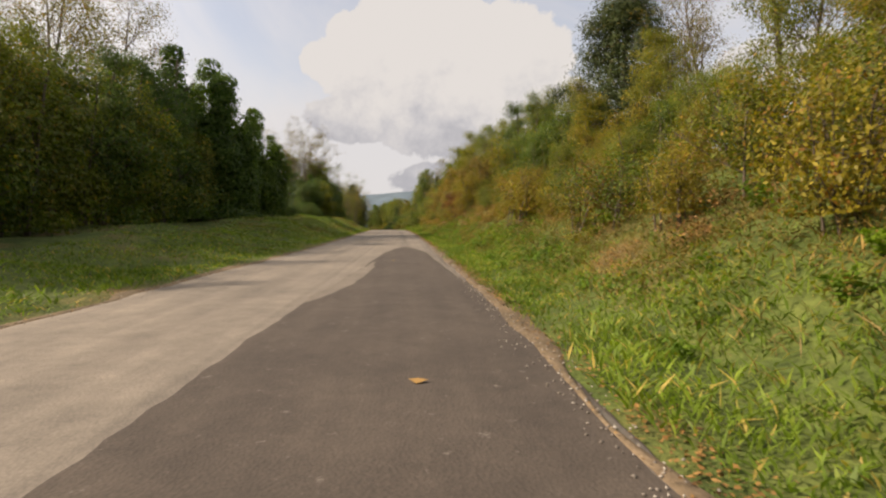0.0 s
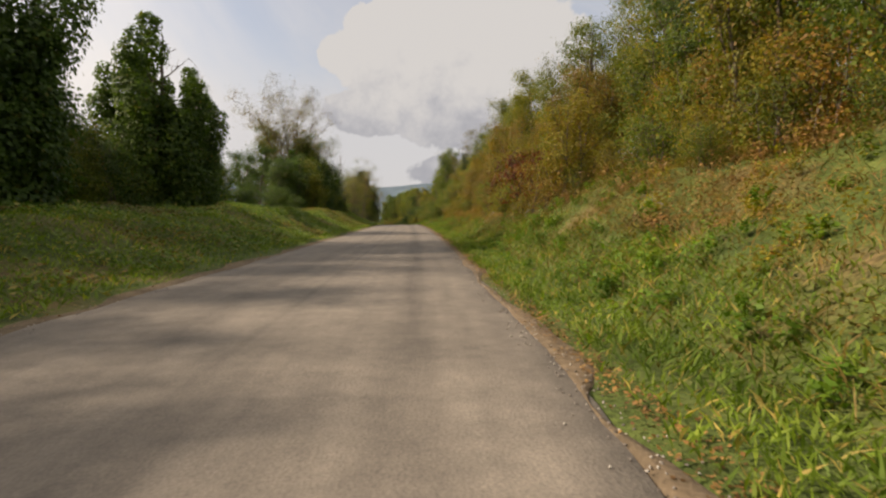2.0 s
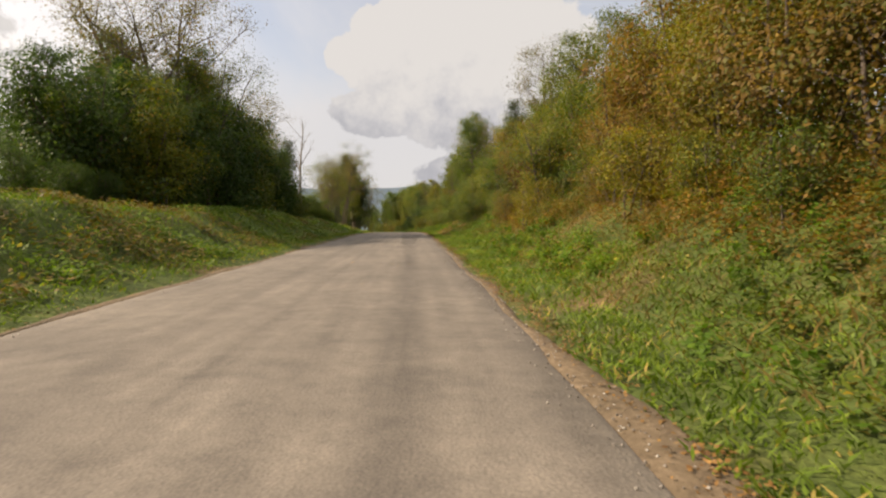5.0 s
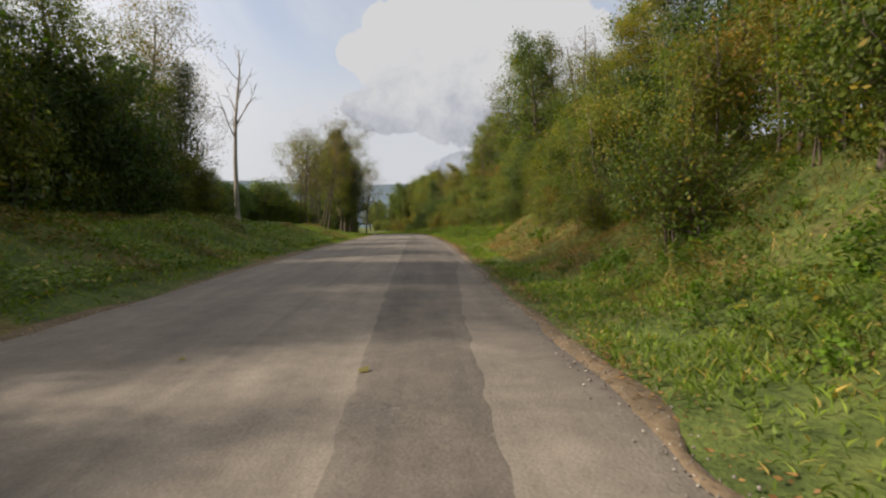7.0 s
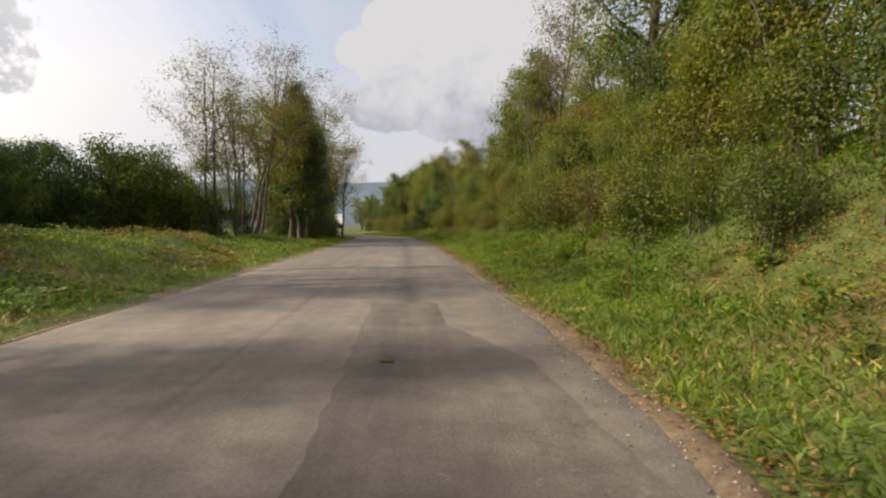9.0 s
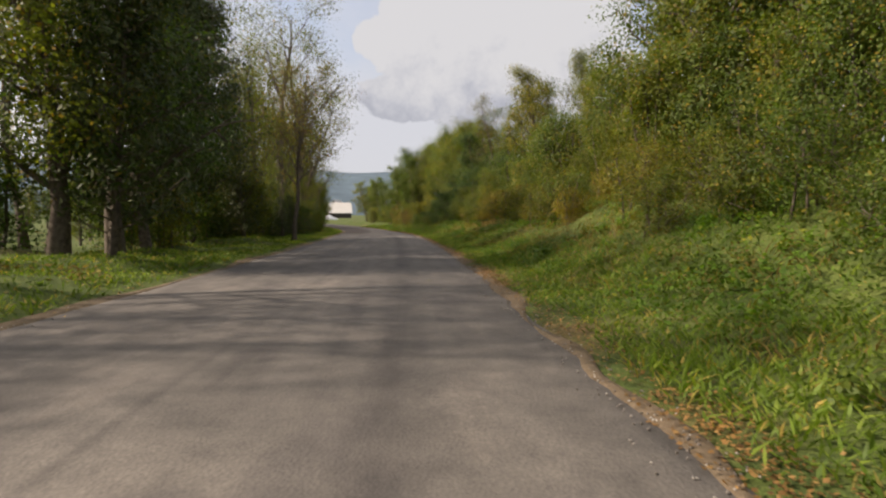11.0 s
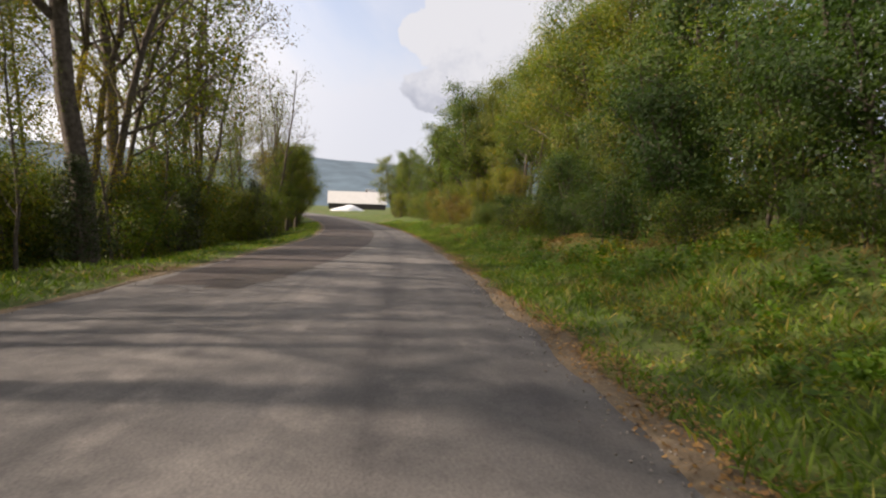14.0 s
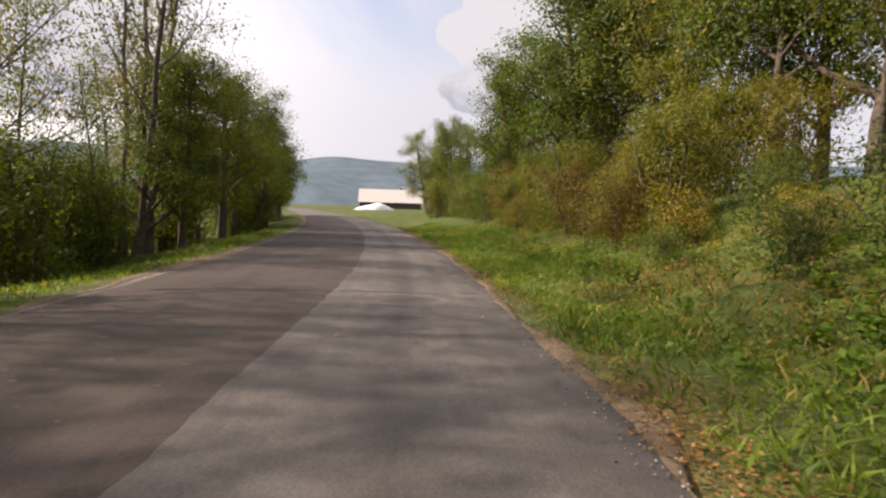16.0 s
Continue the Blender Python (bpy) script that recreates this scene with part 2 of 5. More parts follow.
LEAF = {
    "green": leaf_material("leaves_green", (0.045, 0.075, 0.014), (0.082, 0.125, 0.022), (0.145, 0.185, 0.035), (0.27, 0.20, 0.03)),
    "dark": leaf_material("leaves_dark", (0.030, 0.055, 0.016), (0.050, 0.088, 0.022), (0.085, 0.130, 0.030), (0.12, 0.11, 0.03), 0.03),
    "vine": leaf_material("leaves_vine", (0.036, 0.068, 0.015), (0.062, 0.112, 0.022), (0.115, 0.175, 0.034), (0.13, 0.13, 0.03), 0.03),
    "dead": leaf_material("leaves_dead", (0.17, 0.085, 0.030), (0.265, 0.142, 0.052), (0.36, 0.215, 0.090), (0.10, 0.05, 0.02), 0.2, 0.1),
    "olive": leaf_material("leaves_olive", (0.070, 0.088, 0.014), (0.125, 0.148, 0.022), (0.190, 0.200, 0.030), (0.30, 0.19, 0.03), 0.08),
    "yellow": leaf_material("leaves_yellow", (0.115, 0.105, 0.018), (0.19, 0.165, 0.025), (0.29, 0.24, 0.03), (0.24, 0.12, 0.03), 0.12),
    "gold": leaf_material("leaves_gold", (0.085, 0.095, 0.014), (0.150, 0.155, 0.020), (0.23, 0.21, 0.028), (0.32, 0.22, 0.03), 0.1),
    "rust": leaf_material("leaves_rust", (0.135, 0.072, 0.020), (0.215, 0.120, 0.030), (0.29, 0.185, 0.040), (0.13, 0.13, 0.03), 0.3),
    "sumac": leaf_material("leaves_sumac", (0.08, 0.022, 0.012), (0.135, 0.035, 0.018), (0.19, 0.065, 0.025), (0.14, 0.12, 0.03), 0.2),
    "pale": leaf_material("leaves_pale", (0.095, 0.085, 0.038), (0.16, 0.14, 0.055), (0.23, 0.19, 0.075), (0.25, 0.13, 0.05), 0.15),
    "cedar": leaf_material("needles_cedar", (0.028, 0.046, 0.018), (0.048, 0.068, 0.024), (0.080, 0.098, 0.030), (0.12, 0.095, 0.03), 0.05, 0.15),
    "weed": leaf_material("leaves_weed", (0.070, 0.135, 0.016), (0.120, 0.205, 0.024), (0.185, 0.275, 0.032), (0.34, 0.29, 0.04), 0.06, 0.4),
    "grass": leaf_material("grass_blades", (0.070, 0.125, 0.018), (0.120, 0.195, 0.028), (0.20, 0.265, 0.045), (0.36, 0.28, 0.10), 0.09, 0.35),
    "withered": leaf_material("withered_grass", (0.095, 0.068, 0.024), (0.165, 0.115, 0.038), (0.235, 0.165, 0.055), (0.10, 0.12, 0.025), 0.25, 0.3),
    "straw": leaf_material("dry_grass", (0.17, 0.105, 0.038), (0.27, 0.175, 0.065), (0.38, 0.26, 0.105), (0.15, 0.16, 0.03), 0.2, 0.3),
    "litter": leaf_material("fallen_leaves", (0.20, 0.09, 0.03), (0.34, 0.18, 0.065), (0.47, 0.29, 0.12), (0.12, 0.06, 0.02), 0.2, 0.1),
}


def dirt_material():
    m, nt, b = material("road_edge_dirt", 1.0)
    f, g = noise_tex(nt, 12, 6, None, 0.7), noise_tex(nt, 1.1, 4)
    c = ramp(nt, [(0.3, (0.09, 0.068, 0.044)), (0.55, (0.165, 0.125, 0.082)), (0.75, (0.24, 0.185, 0.125))], f).outputs[0]
    c = mix(nt, 1.0, c, ramp(nt, [(0.3, (0.75, 0.75, 0.72)), (0.7, (1.2, 1.15, 1.1))], g).outputs[0], "MULTIPLY")
    nt.links.new(c, b.inputs["Base Color"])
    bump(nt, b, f, 0.7, 0.03)
    return m


DIRT = dirt_material()


def bark_material(name, c1, c2):
    m, nt, b = material(name, 0.95)
    f = noise_tex(nt, 9, 6)
    nt.links.new(ramp(nt, [(0.3, c1), (0.7, c2)], f).outputs[0], b.inputs["Base Color"])
    bump(nt, b, f, 0.6, 0.03)
    return m


BARK = bark_material("bark_grey_brown", (0.055, 0.042, 0.032), (0.16, 0.13, 0.10))
BARK_PALE = bark_material("bark_pale_grey", (0.16, 0.14, 0.12), (0.34, 0.31, 0.27))


def ground_material():
    m, nt, b = material("grass_ground", 1.0)
    f1, f2, f3 = noise_tex(nt, 0.35, 5), noise_tex(nt, 2.2, 5), noise_tex(nt, 14, 4)
    green = ramp(nt, [(0.3, (0.042, 0.062, 0.015)), (0.5, (0.072, 0.100, 0.022)), (0.7, (0.110, 0.135, 0.032))], f2).outputs[0]
    dry = ramp(nt, [(0.3, (0.10, 0.07, 0.03)), (0.7, (0.21, 0.14, 0.062))], f3).outputs[0]
    k = ramp(nt, [(0.54, (0, 0, 0)), (0.70, (1, 1, 1))], f1).outputs[0]
    c = mix(nt, k, green, dry)
    fine = ramp(nt, [(0.3, (0.7, 0.7, 0.7)), (0.7, (1.25, 1.25, 1.25))], f3).outputs[0]
    c = mix(nt, 1.0, c, fine, "MULTIPLY")
    nt.links.new(c, b.inputs["Base Color"])
    bump(nt, b, f3, 0.8, 0.06)
    return m


def asphalt_material(name, c1, c2, tracks=0.0, under=None, cracked=0.0):
    """Rolled asphalt: streaks along the road, blotches, stone grain; tracks: how far the wheels have darkened their lines."""
    m, nt, b = material(name, 0.82)
    g = nt.nodes.new("ShaderNodeNewGeometry")
    uv = nt.nodes.new("ShaderNodeUVMap")
    uv.uv_map = "lane"
    mp = nt.nodes.new("ShaderNodeMapping")
    mp.inputs["Scale"].default_value = (1.0, 0.07, 1.0)
    nt.links.new(uv.outputs[0], mp.inputs[0])
    streak = noise_tex(nt, 2.6, 6, mp.outputs[0], 0.62)
    blot = noise_tex(nt, 0.45, 5)
    spots = noise_tex(nt, 3.2, 5, None, 0.7)
    grain = noise_tex(nt, 48, 3)
    stone = nt.nodes.new("ShaderNodeTexVoronoi")
    stone.inputs["Scale"].default_value = 45
    nt.links.new(g.outputs["Position"], stone.inputs["Vector"])
    c = ramp(nt, [(0.28, c1), (0.72, c2)], streak).outputs[0]
    for f, lo, hi in ((blot, 0.80, 1.16), (spots, 0.78, 1.2), (grain, 0.8, 1.2)):
        c = mix(nt, 1.0, c, ramp(nt, [(0.28, (lo, lo, lo)), (0.72, (hi, hi * 0.99, hi * 0.97))], f).outputs[0], "MULTIPLY")
    if tracks:
        sep = nt.nodes.new("ShaderNodeSeparateXYZ")
        nt.links.new(uv.outputs[0], sep.inputs[0])
        total = None
        for at, wide, deep in ((-0.05, 0.42, 1.0), (-2.75, 0.35, 0.5), (-1.75, 0.10, 0.55), (1.0, 0.25, 0.45)):
            d = nt.nodes.new("ShaderNodeMath")
            d.operation = "SUBTRACT"
            nt.links.new(sep.outputs[0], d.inputs[0])
            d.inputs[1].default_value = at
            q = nt.nodes.new("ShaderNodeMath")
            q.operation = "ABSOLUTE"
            nt.links.new(d.outputs[0], q.inputs[0])
            r = nt.nodes.new("ShaderNodeMapRange")
            r.interpolation_type = "SMOOTHSTEP"
            r.inputs[1].default_value, r.inputs[2].default_value = wide, 0.0
            r.inputs[4].default_value = deep * tracks
            nt.links.new(q.outputs[0], r.inputs[0])
            if total is None:
                total = r.outputs[0]
            else:
                t = nt.nodes.new("ShaderNodeMath")
                t.operation = "MAXIMUM"
                nt.links.new(total, t.inputs[0])
                nt.links.new(r.outputs[0], t.inputs[1])
                total = t.outputs[0]
        k = nt.nodes.new("ShaderNodeMath")
        k.operation = "MULTIPLY"
        nt.links.new(total, k.inputs[0])
        nt.links.new(ramp(nt, [(0.36, (0.1, 0.1, 0.1)), (0.62, (1, 1, 1))], streak).outputs[0], k.inputs[1])
        c = mix(nt, k.outputs[0], c, mix(nt, 1.0, c, (0.5, 0.5, 0.52), "MULTIPLY"))
    # greyer, darker and bluer from 128 m along the road, fully by 172 m
    if tracks > 0.5:
        sep2 = nt.nodes.new("ShaderNodeSeparateXYZ")
        nt.links.new(uv.outputs[0], sep2.inputs[0])
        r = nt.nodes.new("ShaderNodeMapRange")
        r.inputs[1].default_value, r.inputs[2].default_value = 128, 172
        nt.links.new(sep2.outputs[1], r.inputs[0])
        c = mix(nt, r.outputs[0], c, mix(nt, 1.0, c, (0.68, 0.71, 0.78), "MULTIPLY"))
        mp2 = nt.nodes.new("ShaderNodeMapping")
        mp2.inputs["Scale"].default_value = (1.0, 0.45, 1.0)
        nt.links.new(uv.outputs[0], mp2.inputs[0])
        worn = ramp(nt, [(0.36, (0.66, 0.66, 0.7)), (0.45, (1, 1, 1)), (0.56, (1, 1, 1)), (0.64, (1.5, 1.46, 1.42))], noise_tex(nt, 1.1, 6, mp2.outputs[0], 0.62)).outputs[0]
        c = mix(nt, r.outputs[0], c, mix(nt, 0.8, c, worn, "MULTIPLY"))
    if cracked:
        web = nt.nodes.new("ShaderNodeTexVoronoi")
        web.feature = "DISTANCE_TO_EDGE"
        web.inputs["Scale"].default_value = 6.0
        bent = nt.nodes.new("ShaderNodeVectorMath")
        bent.operation = "MULTIPLY_ADD"
        wave = nt.nodes.new("ShaderNodeTexNoise")
        wave.inputs["Scale"].default_value = 5.0
        nt.links.new(g.outputs["Position"], wave.inputs["Vector"])
        nt.links.new(wave.outputs["Color"], bent.inputs[0])
        bent.inputs[1].default_value = (0.25, 0.25, 0.25)
        nt.links.new(g.outputs["Position"], bent.inputs[2])
        nt.links.new(bent.outputs[0], web.inputs["Vector"])
        line = ramp(nt, [(0.0, (1, 1, 1)), (0.045, (0, 0, 0))], web.outputs["Distance"]).outputs[0]
        where = ramp(nt, [(0.62 - 0.3 * cracked, (0, 0, 0)), (0.74 - 0.3 * cracked, (1, 1, 1))], noise_tex(nt, 0.55, 3)).outputs[0]
        c = mix(nt, mix(nt, 1.0, line, where, "MULTIPLY"), c, mix(nt, 1.0, c, (0.72, 0.72, 0.73), "MULTIPLY"))
    if under:
        hole = ramp(nt, [(0.63, (0, 0, 0)), (0.68, (1, 1, 1))], noise_tex(nt, 7.0, 6, None, 0.7)).outputs[0]
        c = mix(nt, hole, c, under)
    nt.links.new(c, b.inputs["Base Color"])
    bump(nt, b, stone.outputs["Distance"], 0.3, 0.01)
    return m


GROUND = ground_material()
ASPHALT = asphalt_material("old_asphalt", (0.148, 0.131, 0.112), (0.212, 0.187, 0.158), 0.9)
ASPHALT_DARK = asphalt_material("dark_asphalt", (0.058, 0.048, 0.041), (0.082, 0.068, 0.057), under=(0.15, 0.13, 0.11))
ASPHALT_THIN = asphalt_material("worn_through_asphalt", (0.135, 0.118, 0.10), (0.19, 0.167, 0.14), under=(0.072, 0.06, 0.05))
ASPHALT_WORN = asphalt_material("worn_asphalt", (0.085, 0.075, 0.066), (0.155, 0.137, 0.118), under=(0.18, 0.16, 0.135), cracked=0.45)
ASPHALT_BROWN = asphalt_material("brown_asphalt", (0.056, 0.045, 0.040), (0.084, 0.067, 0.059), 0.4)


# ---- mesh helpers ----
def mesh_from(name, verts, faces, mat, smooth=False):
    """A mesh from arrays; faces is an (n, k) array."""
    verts, faces = np.asarray(verts, np.float32), np.asarray(faces, np.int32)
    me = bpy.data.meshes.new(name)
    k = faces.shape[1]
    me.vertices.add(len(verts))
    me.vertices.foreach_set("co", verts.ravel())
    me.loops.add(faces.size)
    me.loops.foreach_set("vertex_index", faces.ravel())
    me.polygons.add(len(faces))
    me.polygons.foreach_set("loop_start", np.arange(len(faces), dtype=np.int32) * k)
    me.polygons.foreach_set("loop_total", np.full(len(faces), k, np.int32))
    if smooth:
        me.polygons.foreach_set("use_smooth", np.ones(len(faces), bool))
    me.update(calc_edges=True)
    me.materials.append(mat)
    return me


def grid_mesh(name, pts, mat, smooth=True):
    n, m = pts.shape[:2]
    i = np.arange(n * m).reshape(n, m)
    f = np.stack([i[:-1, :-1], i[:-1, 1:], i[1:, 1:], i[1:, :-1]], -1).reshape(-1, 4)
    return mesh_from(name, pts.reshape(-1, 3), f, mat, smooth)


def give_uv(me, u, v):
    """Across and along the road, in metres, as the mesh's map."""
    layer = me.uv_layers.new(name="lane")
    idx = np.empty(len(me.loops), np.int32)
    me.loops.foreach_get("vertex_index", idx)
    layer.data.foreach_set("uv", np.column_stack([u.ravel()[idx], v.ravel()[idx]]).astype(np.float32).ravel())


def leaves_mesh(name, centres, size, mat, rng, flat=0.0, droop=0.0, aspect=0.6, out=None):
    """One kite-shaped leaf at each centre, turned at random. flat: 1 lays them level. out: the way that each faces, as leaves turn to the light."""
    n = len(centres)
    nrm = rng.normal(size=(n, 3))
    if out is None:
        nrm[:, 2] = np.abs(nrm[:, 2]) + flat * 3 + 0.3
    else:
        nrm = nrm * 0.5 + out + np.array([0, 0, 0.55 + flat])
    nrm /= np.linalg.norm(nrm, axis=1)[:, None]
    t = rng.normal(size=(n, 3))
    t[:, 2] -= droop
    t -= nrm * (t * nrm).sum(1)[:, None]
    t /= np.linalg.norm(t, axis=1)[:, None]
    w = np.cross(nrm, t)
    s = (size * rng.uniform(0.6, 1.35, n))[:, None]
    v = np.stack([centres - t * s * 0.5, centres + w * s * 0.5 * aspect - nrm * s * 0.08, centres + t * s * 0.6, centres - w * s * 0.5 * aspect - nrm * s * 0.08], 1)
    f = np.arange(4 * n).reshape(n, 4)
    return mesh_from(name, v.reshape(-1, 3), f, mat)


def tubes_mesh(name, sticks, mat, sides=6):
    """Tapered, bent sticks: each is a list of (point, radius)."""
    vs, fs, k = [], [], 0
    ang = np.arange(sides) * 2 * math.pi / sides
    for st in sticks:
        p = np.array([q[0] for q in st], float)
        r = np.array([q[1] for q in st], float)
        d = np.gradient(p, axis=0)
        d /= np.linalg.norm(d, axis=1)[:, None] + 1e-9
        ref = np.where(np.abs(d[:, 2:3]) > 0.9, [[1.0, 0, 0]], [[0, 0, 1.0]])
        a = np.cross(d, ref)
        a /= np.linalg.norm(a, axis=1)[:, None] + 1e-9
        b = np.cross(d, a)
        ring = p[:, None] + r[:, None, None] * (a[:, None] * np.cos(ang)[None, :, None] + b[:, None] * np.sin(ang)[None, :, None])
        vs.append(ring.reshape(-1, 3))
        i = k + np.arange(len(p) * sides).reshape(len(p), sides)
        j = np.roll(i, -1, 1)
        fs.append(np.stack([i[:-1], j[:-1], j[1:], i[1:]], -1).reshape(-1, 4))
        k += len(p) * sides
    return mesh_from(name, np.concatenate(vs), np.concatenate(fs), mat, True)


def child(name, me, parent, label=""):
    ob = new(name, me)
    ob.parent = parent
    if label:
        ob["label"] = label
    return ob


# ---- plants ----
def grow(rng, height, trunk_r, first=0.3, limbs=9, spread=0.5, up=0.6, trunks=1, lean=0.05, twigs=5, cone=0.5):
    """A skeleton: sticks for trunk and limbs, and the points along the outer limbs where leaves sit."""
    trunk, branch, tips = [], [], []
    for k in range(trunks):
        base_xy = rng.normal(size=2) * 0.25 * (trunks > 1)
        ln = rng.normal(size=2) * lean + (rng.normal(size=2) * (0.16 if trunks > 3 else 0.11) if trunks > 1 else 0)
        hh = height * rng.uniform(0.8, 1.0) if trunks > 1 else height
        n = 9
        zz = np.linspace(0, hh * 0.93, n)
        wob = np.cumsum(rng.normal(size=(n, 2)) * 0.025 * hh / 3, 0)
        wob -= wob[0]
        pts = np.column_stack([base_xy + ln * zz[:, None] + wob, zz])
        rad = trunk_r * (1 - zz / hh) ** 0.8 + min(0.012, 0.3 * trunk_r)
        rad[0] *= 1.35
        pts[0, 2] = -0.3
        trunk.append(list(zip(pts, rad)))
        m = max(3, limbs // trunks)
        for j in range(m):
            f = first + (0.97 - first) * (j + rng.uniform(0, 1)) / m
            z0 = f * zz[-1]
            o = np.array([np.interp(z0, zz, pts[:, c]) for c in range(3)])
            o[2] = z0
            az = j * 2.4 + rng.uniform(-0.6, 0.6)
            ln_b = spread * height * (1.05 - f) ** cone * rng.uniform(0.55, 1.05)
            d = np.array([math.cos(az), math.sin(az), up * rng.uniform(0.5, 1.4)])
            d /= np.linalg.norm(d)
            q = [o + d * ln_b * t + np.array([0, 0, 0.18 * ln_b * t * t]) + rng.normal(size=3) * 0.05 * ln_b * t for t in (0, 0.33, 0.66, 1.0)]
            r0 = np.interp(z0, zz, rad) * 0.55
            branch.append(list(zip(q, (r0, r0 * 0.7, r0 * 0.42, 0.008))))
            tips.append(q[3])
            for i in range(twigs):
                t = rng.uniform(0.3, 1.0)
                o2 = q[0] + (q[3] - q[0]) * t
                d2 = rng.normal(size=3) + d * 0.8 + np.array([0, 0, 0.35])
                d2 /= np.linalg.norm(d2)
                l2 = ln_b * rng.uniform(0.25, 0.5)
                e2 = o2 + d2 * l2
                branch.append([(o2, r0 * 0.32), (o2 + d2 * l2 * 0.5 + rng.normal(size=3) * 0.05 * l2, r0 * 0.22), (e2, 0.006)])
                tips += [e2, o2 + d2 * l2 * 0.6]
        tips.append(pts[-1])
        if trunks > 3:
            for z0 in np.linspace(0.08, 0.6, 5) * hh:
                o = np.array([np.interp(z0, zz, pts[:, c]) for c in range(2)] + [z0])
                tips += [o + np.append(rng.normal(size=2) * 0.16 * height, 0) for i in range(3)]
    return trunk, branch, np.array(tips)


def around(rng, tips, count, sigma):
    """Points in uneven clumps round the tips, and the way out of each clump and of the whole crown there."""
    share = rng.uniform(0.25, 1.75, len(tips)) ** 2.2
    k = rng.choice(len(tips), count, p=share / share.sum())
    d = np.clip(rng.normal(size=(count, 3)), -1.5, 1.5) * np.array([1, 1, 0.7])
    c = tips[k] + d * sigma * rng.uniform(0.75, 1.25, len(tips))[k][:, None]
    mid = tips.mean(0)
    away = (c - mid) / (np.abs(tips - mid).max(0) + 0.1)
    away /= np.linalg.norm(away, axis=1)[:, None] + 0.2
    d /= np.linalg.norm(d, axis=1)[:, None] + 0.2
    return c, 0.75 * d + 0.75 * away


def make_tree(name, seed, height, trunk_r, leaf, count, size, sigma, bark=None, droop=0.4, stem="trunk", label="", **shape):
    rng = np.random.default_rng(seed)
    bark = bark or BARK
    trunk, branch, tips = grow(rng, height, trunk_r, **shape)
    root = new(name)
    child(stem, tubes_mesh(stem, trunk + branch, bark, 4 if stem == "stem" else 5), root)
    if count:
        c, out = around(rng, tips, count, sigma)
        c[:, 2] = np.maximum(c[:, 2], 0.15)
        child("crown", leaves_mesh("crown", c, size, LEAF[leaf], rng, droop=droop, out=out), root)
    return tagged(root, label, name.split("_")[-1])


def make_vine_tree(name, seed, height, radius, count, size, label):
    """A tree smothered by climbers: a lumpy, hanging mantle of leaves round a trunk."""
    rng = np.random.default_rng(seed)
    lumps = 64
    trunk, branch, tips = grow(rng, height * 0.97, 0.22, limbs=12, spread=0.28, up=0.9, first=0.35)
    root = new(name)
    child("trunk", tubes_mesh("trunk", trunk + branch, BARK, 6), root)
    lobes = []
    stems = 6
    for k in range(lumps):
        stem, f = k % stems, (k // stems + rng.uniform(0, 1)) / math.ceil(lumps / stems)
        az = stem * 6.283 / stems + 0.4 * math.sin(stem * 5.1)
        tall = height * (1.0 if stem == 0 else (0.9, 0.72, 0.84, 0.6, 0.78)[stem - 1])
        lean = radius * (0.12 if stem == 0 else 0.42 + 0.30 * f)
        wide = radius * rng.uniform(0.26, 0.42) * (1.25 - 0.6 * f)
        lobes.append((lean * math.cos(az) + rng.normal() * 0.12 * radius, lean * math.sin(az) + rng.normal() * 0.12 * radius, f * 0.95 * tall, wide, height * rng.uniform(0.05, 0.1)))
    pts, faces = [], []
    per = count // len(lobes)
    for x, y, z, r, h in lobes:
        d = rng.normal(size=(per, 3))
        d /= np.linalg.norm(d, axis=1)[:, None]
        k = rng.uniform(0.6, 1.08, per)[:, None]
        q = d * k * np.array([r, r, h]) + np.array([x, y, z])
        q[:, 2] -= np.where(d[:, 2] < 0, rng.exponential(0.35, per), 0)
        pts.append(q)
        faces.append(d * 0.9 + np.array([x, y, 0]) / (radius + 0.1) * 0.6)
    c = np.concatenate(pts)
    c[:, 2] = np.maximum(c[:, 2], 0.1)
    child("vine_mantle", leaves_mesh("vine_mantle", c, size, LEAF["vine"], rng, droop=1.5, aspect=0.85, out=np.concatenate(faces)), root)
    return tagged(root, label, "tree")


def make_cedar(name, seed, height, radius, count, size, label, first=0.06, taper=0.75):
    rng = np.random.default_rng(seed)
    root = new(name)
    zz = np.linspace(0, height * 0.97, 7)
    pole = [(np.array([0, 0, z - 0.3 * (z == 0)]), 0.14 * (1 - z / height) + 0.01) for z in zz]
    sticks, tips = [], []
    for k in range(70):
        f = first + (0.98 - first) * k / 70
        az = k * 2.4 + rng.uniform(-0.3, 0.3)
        l = radius * (1 - f) ** taper * rng.uniform(0.65, 1.1) + 0.1
        o = np.array([0, 0, f * height])
        e = o + np.array([math.cos(az) * l, math.sin(az) * l, 0.35 * l])
        sticks.append([(o, 0.025), ((o + e) / 2 - np.array([0, 0, 0.03]), 0.016), (e, 0.005)])
        tips += [o + (e - o) * t for t in (0.35, 0.6, 0.8, 1.0)]
    child("trunk", tubes_mesh("trunk", [pole] + sticks, BARK, 5), root)
    c, out = around(rng, np.array(tips), count, 0.12 * radius + 0.05)
    child("crown", leaves_mesh("crown", c, size, LEAF["cedar"], rng, aspect=0.35, out=out), root)
    return tagged(root, label, "tree")


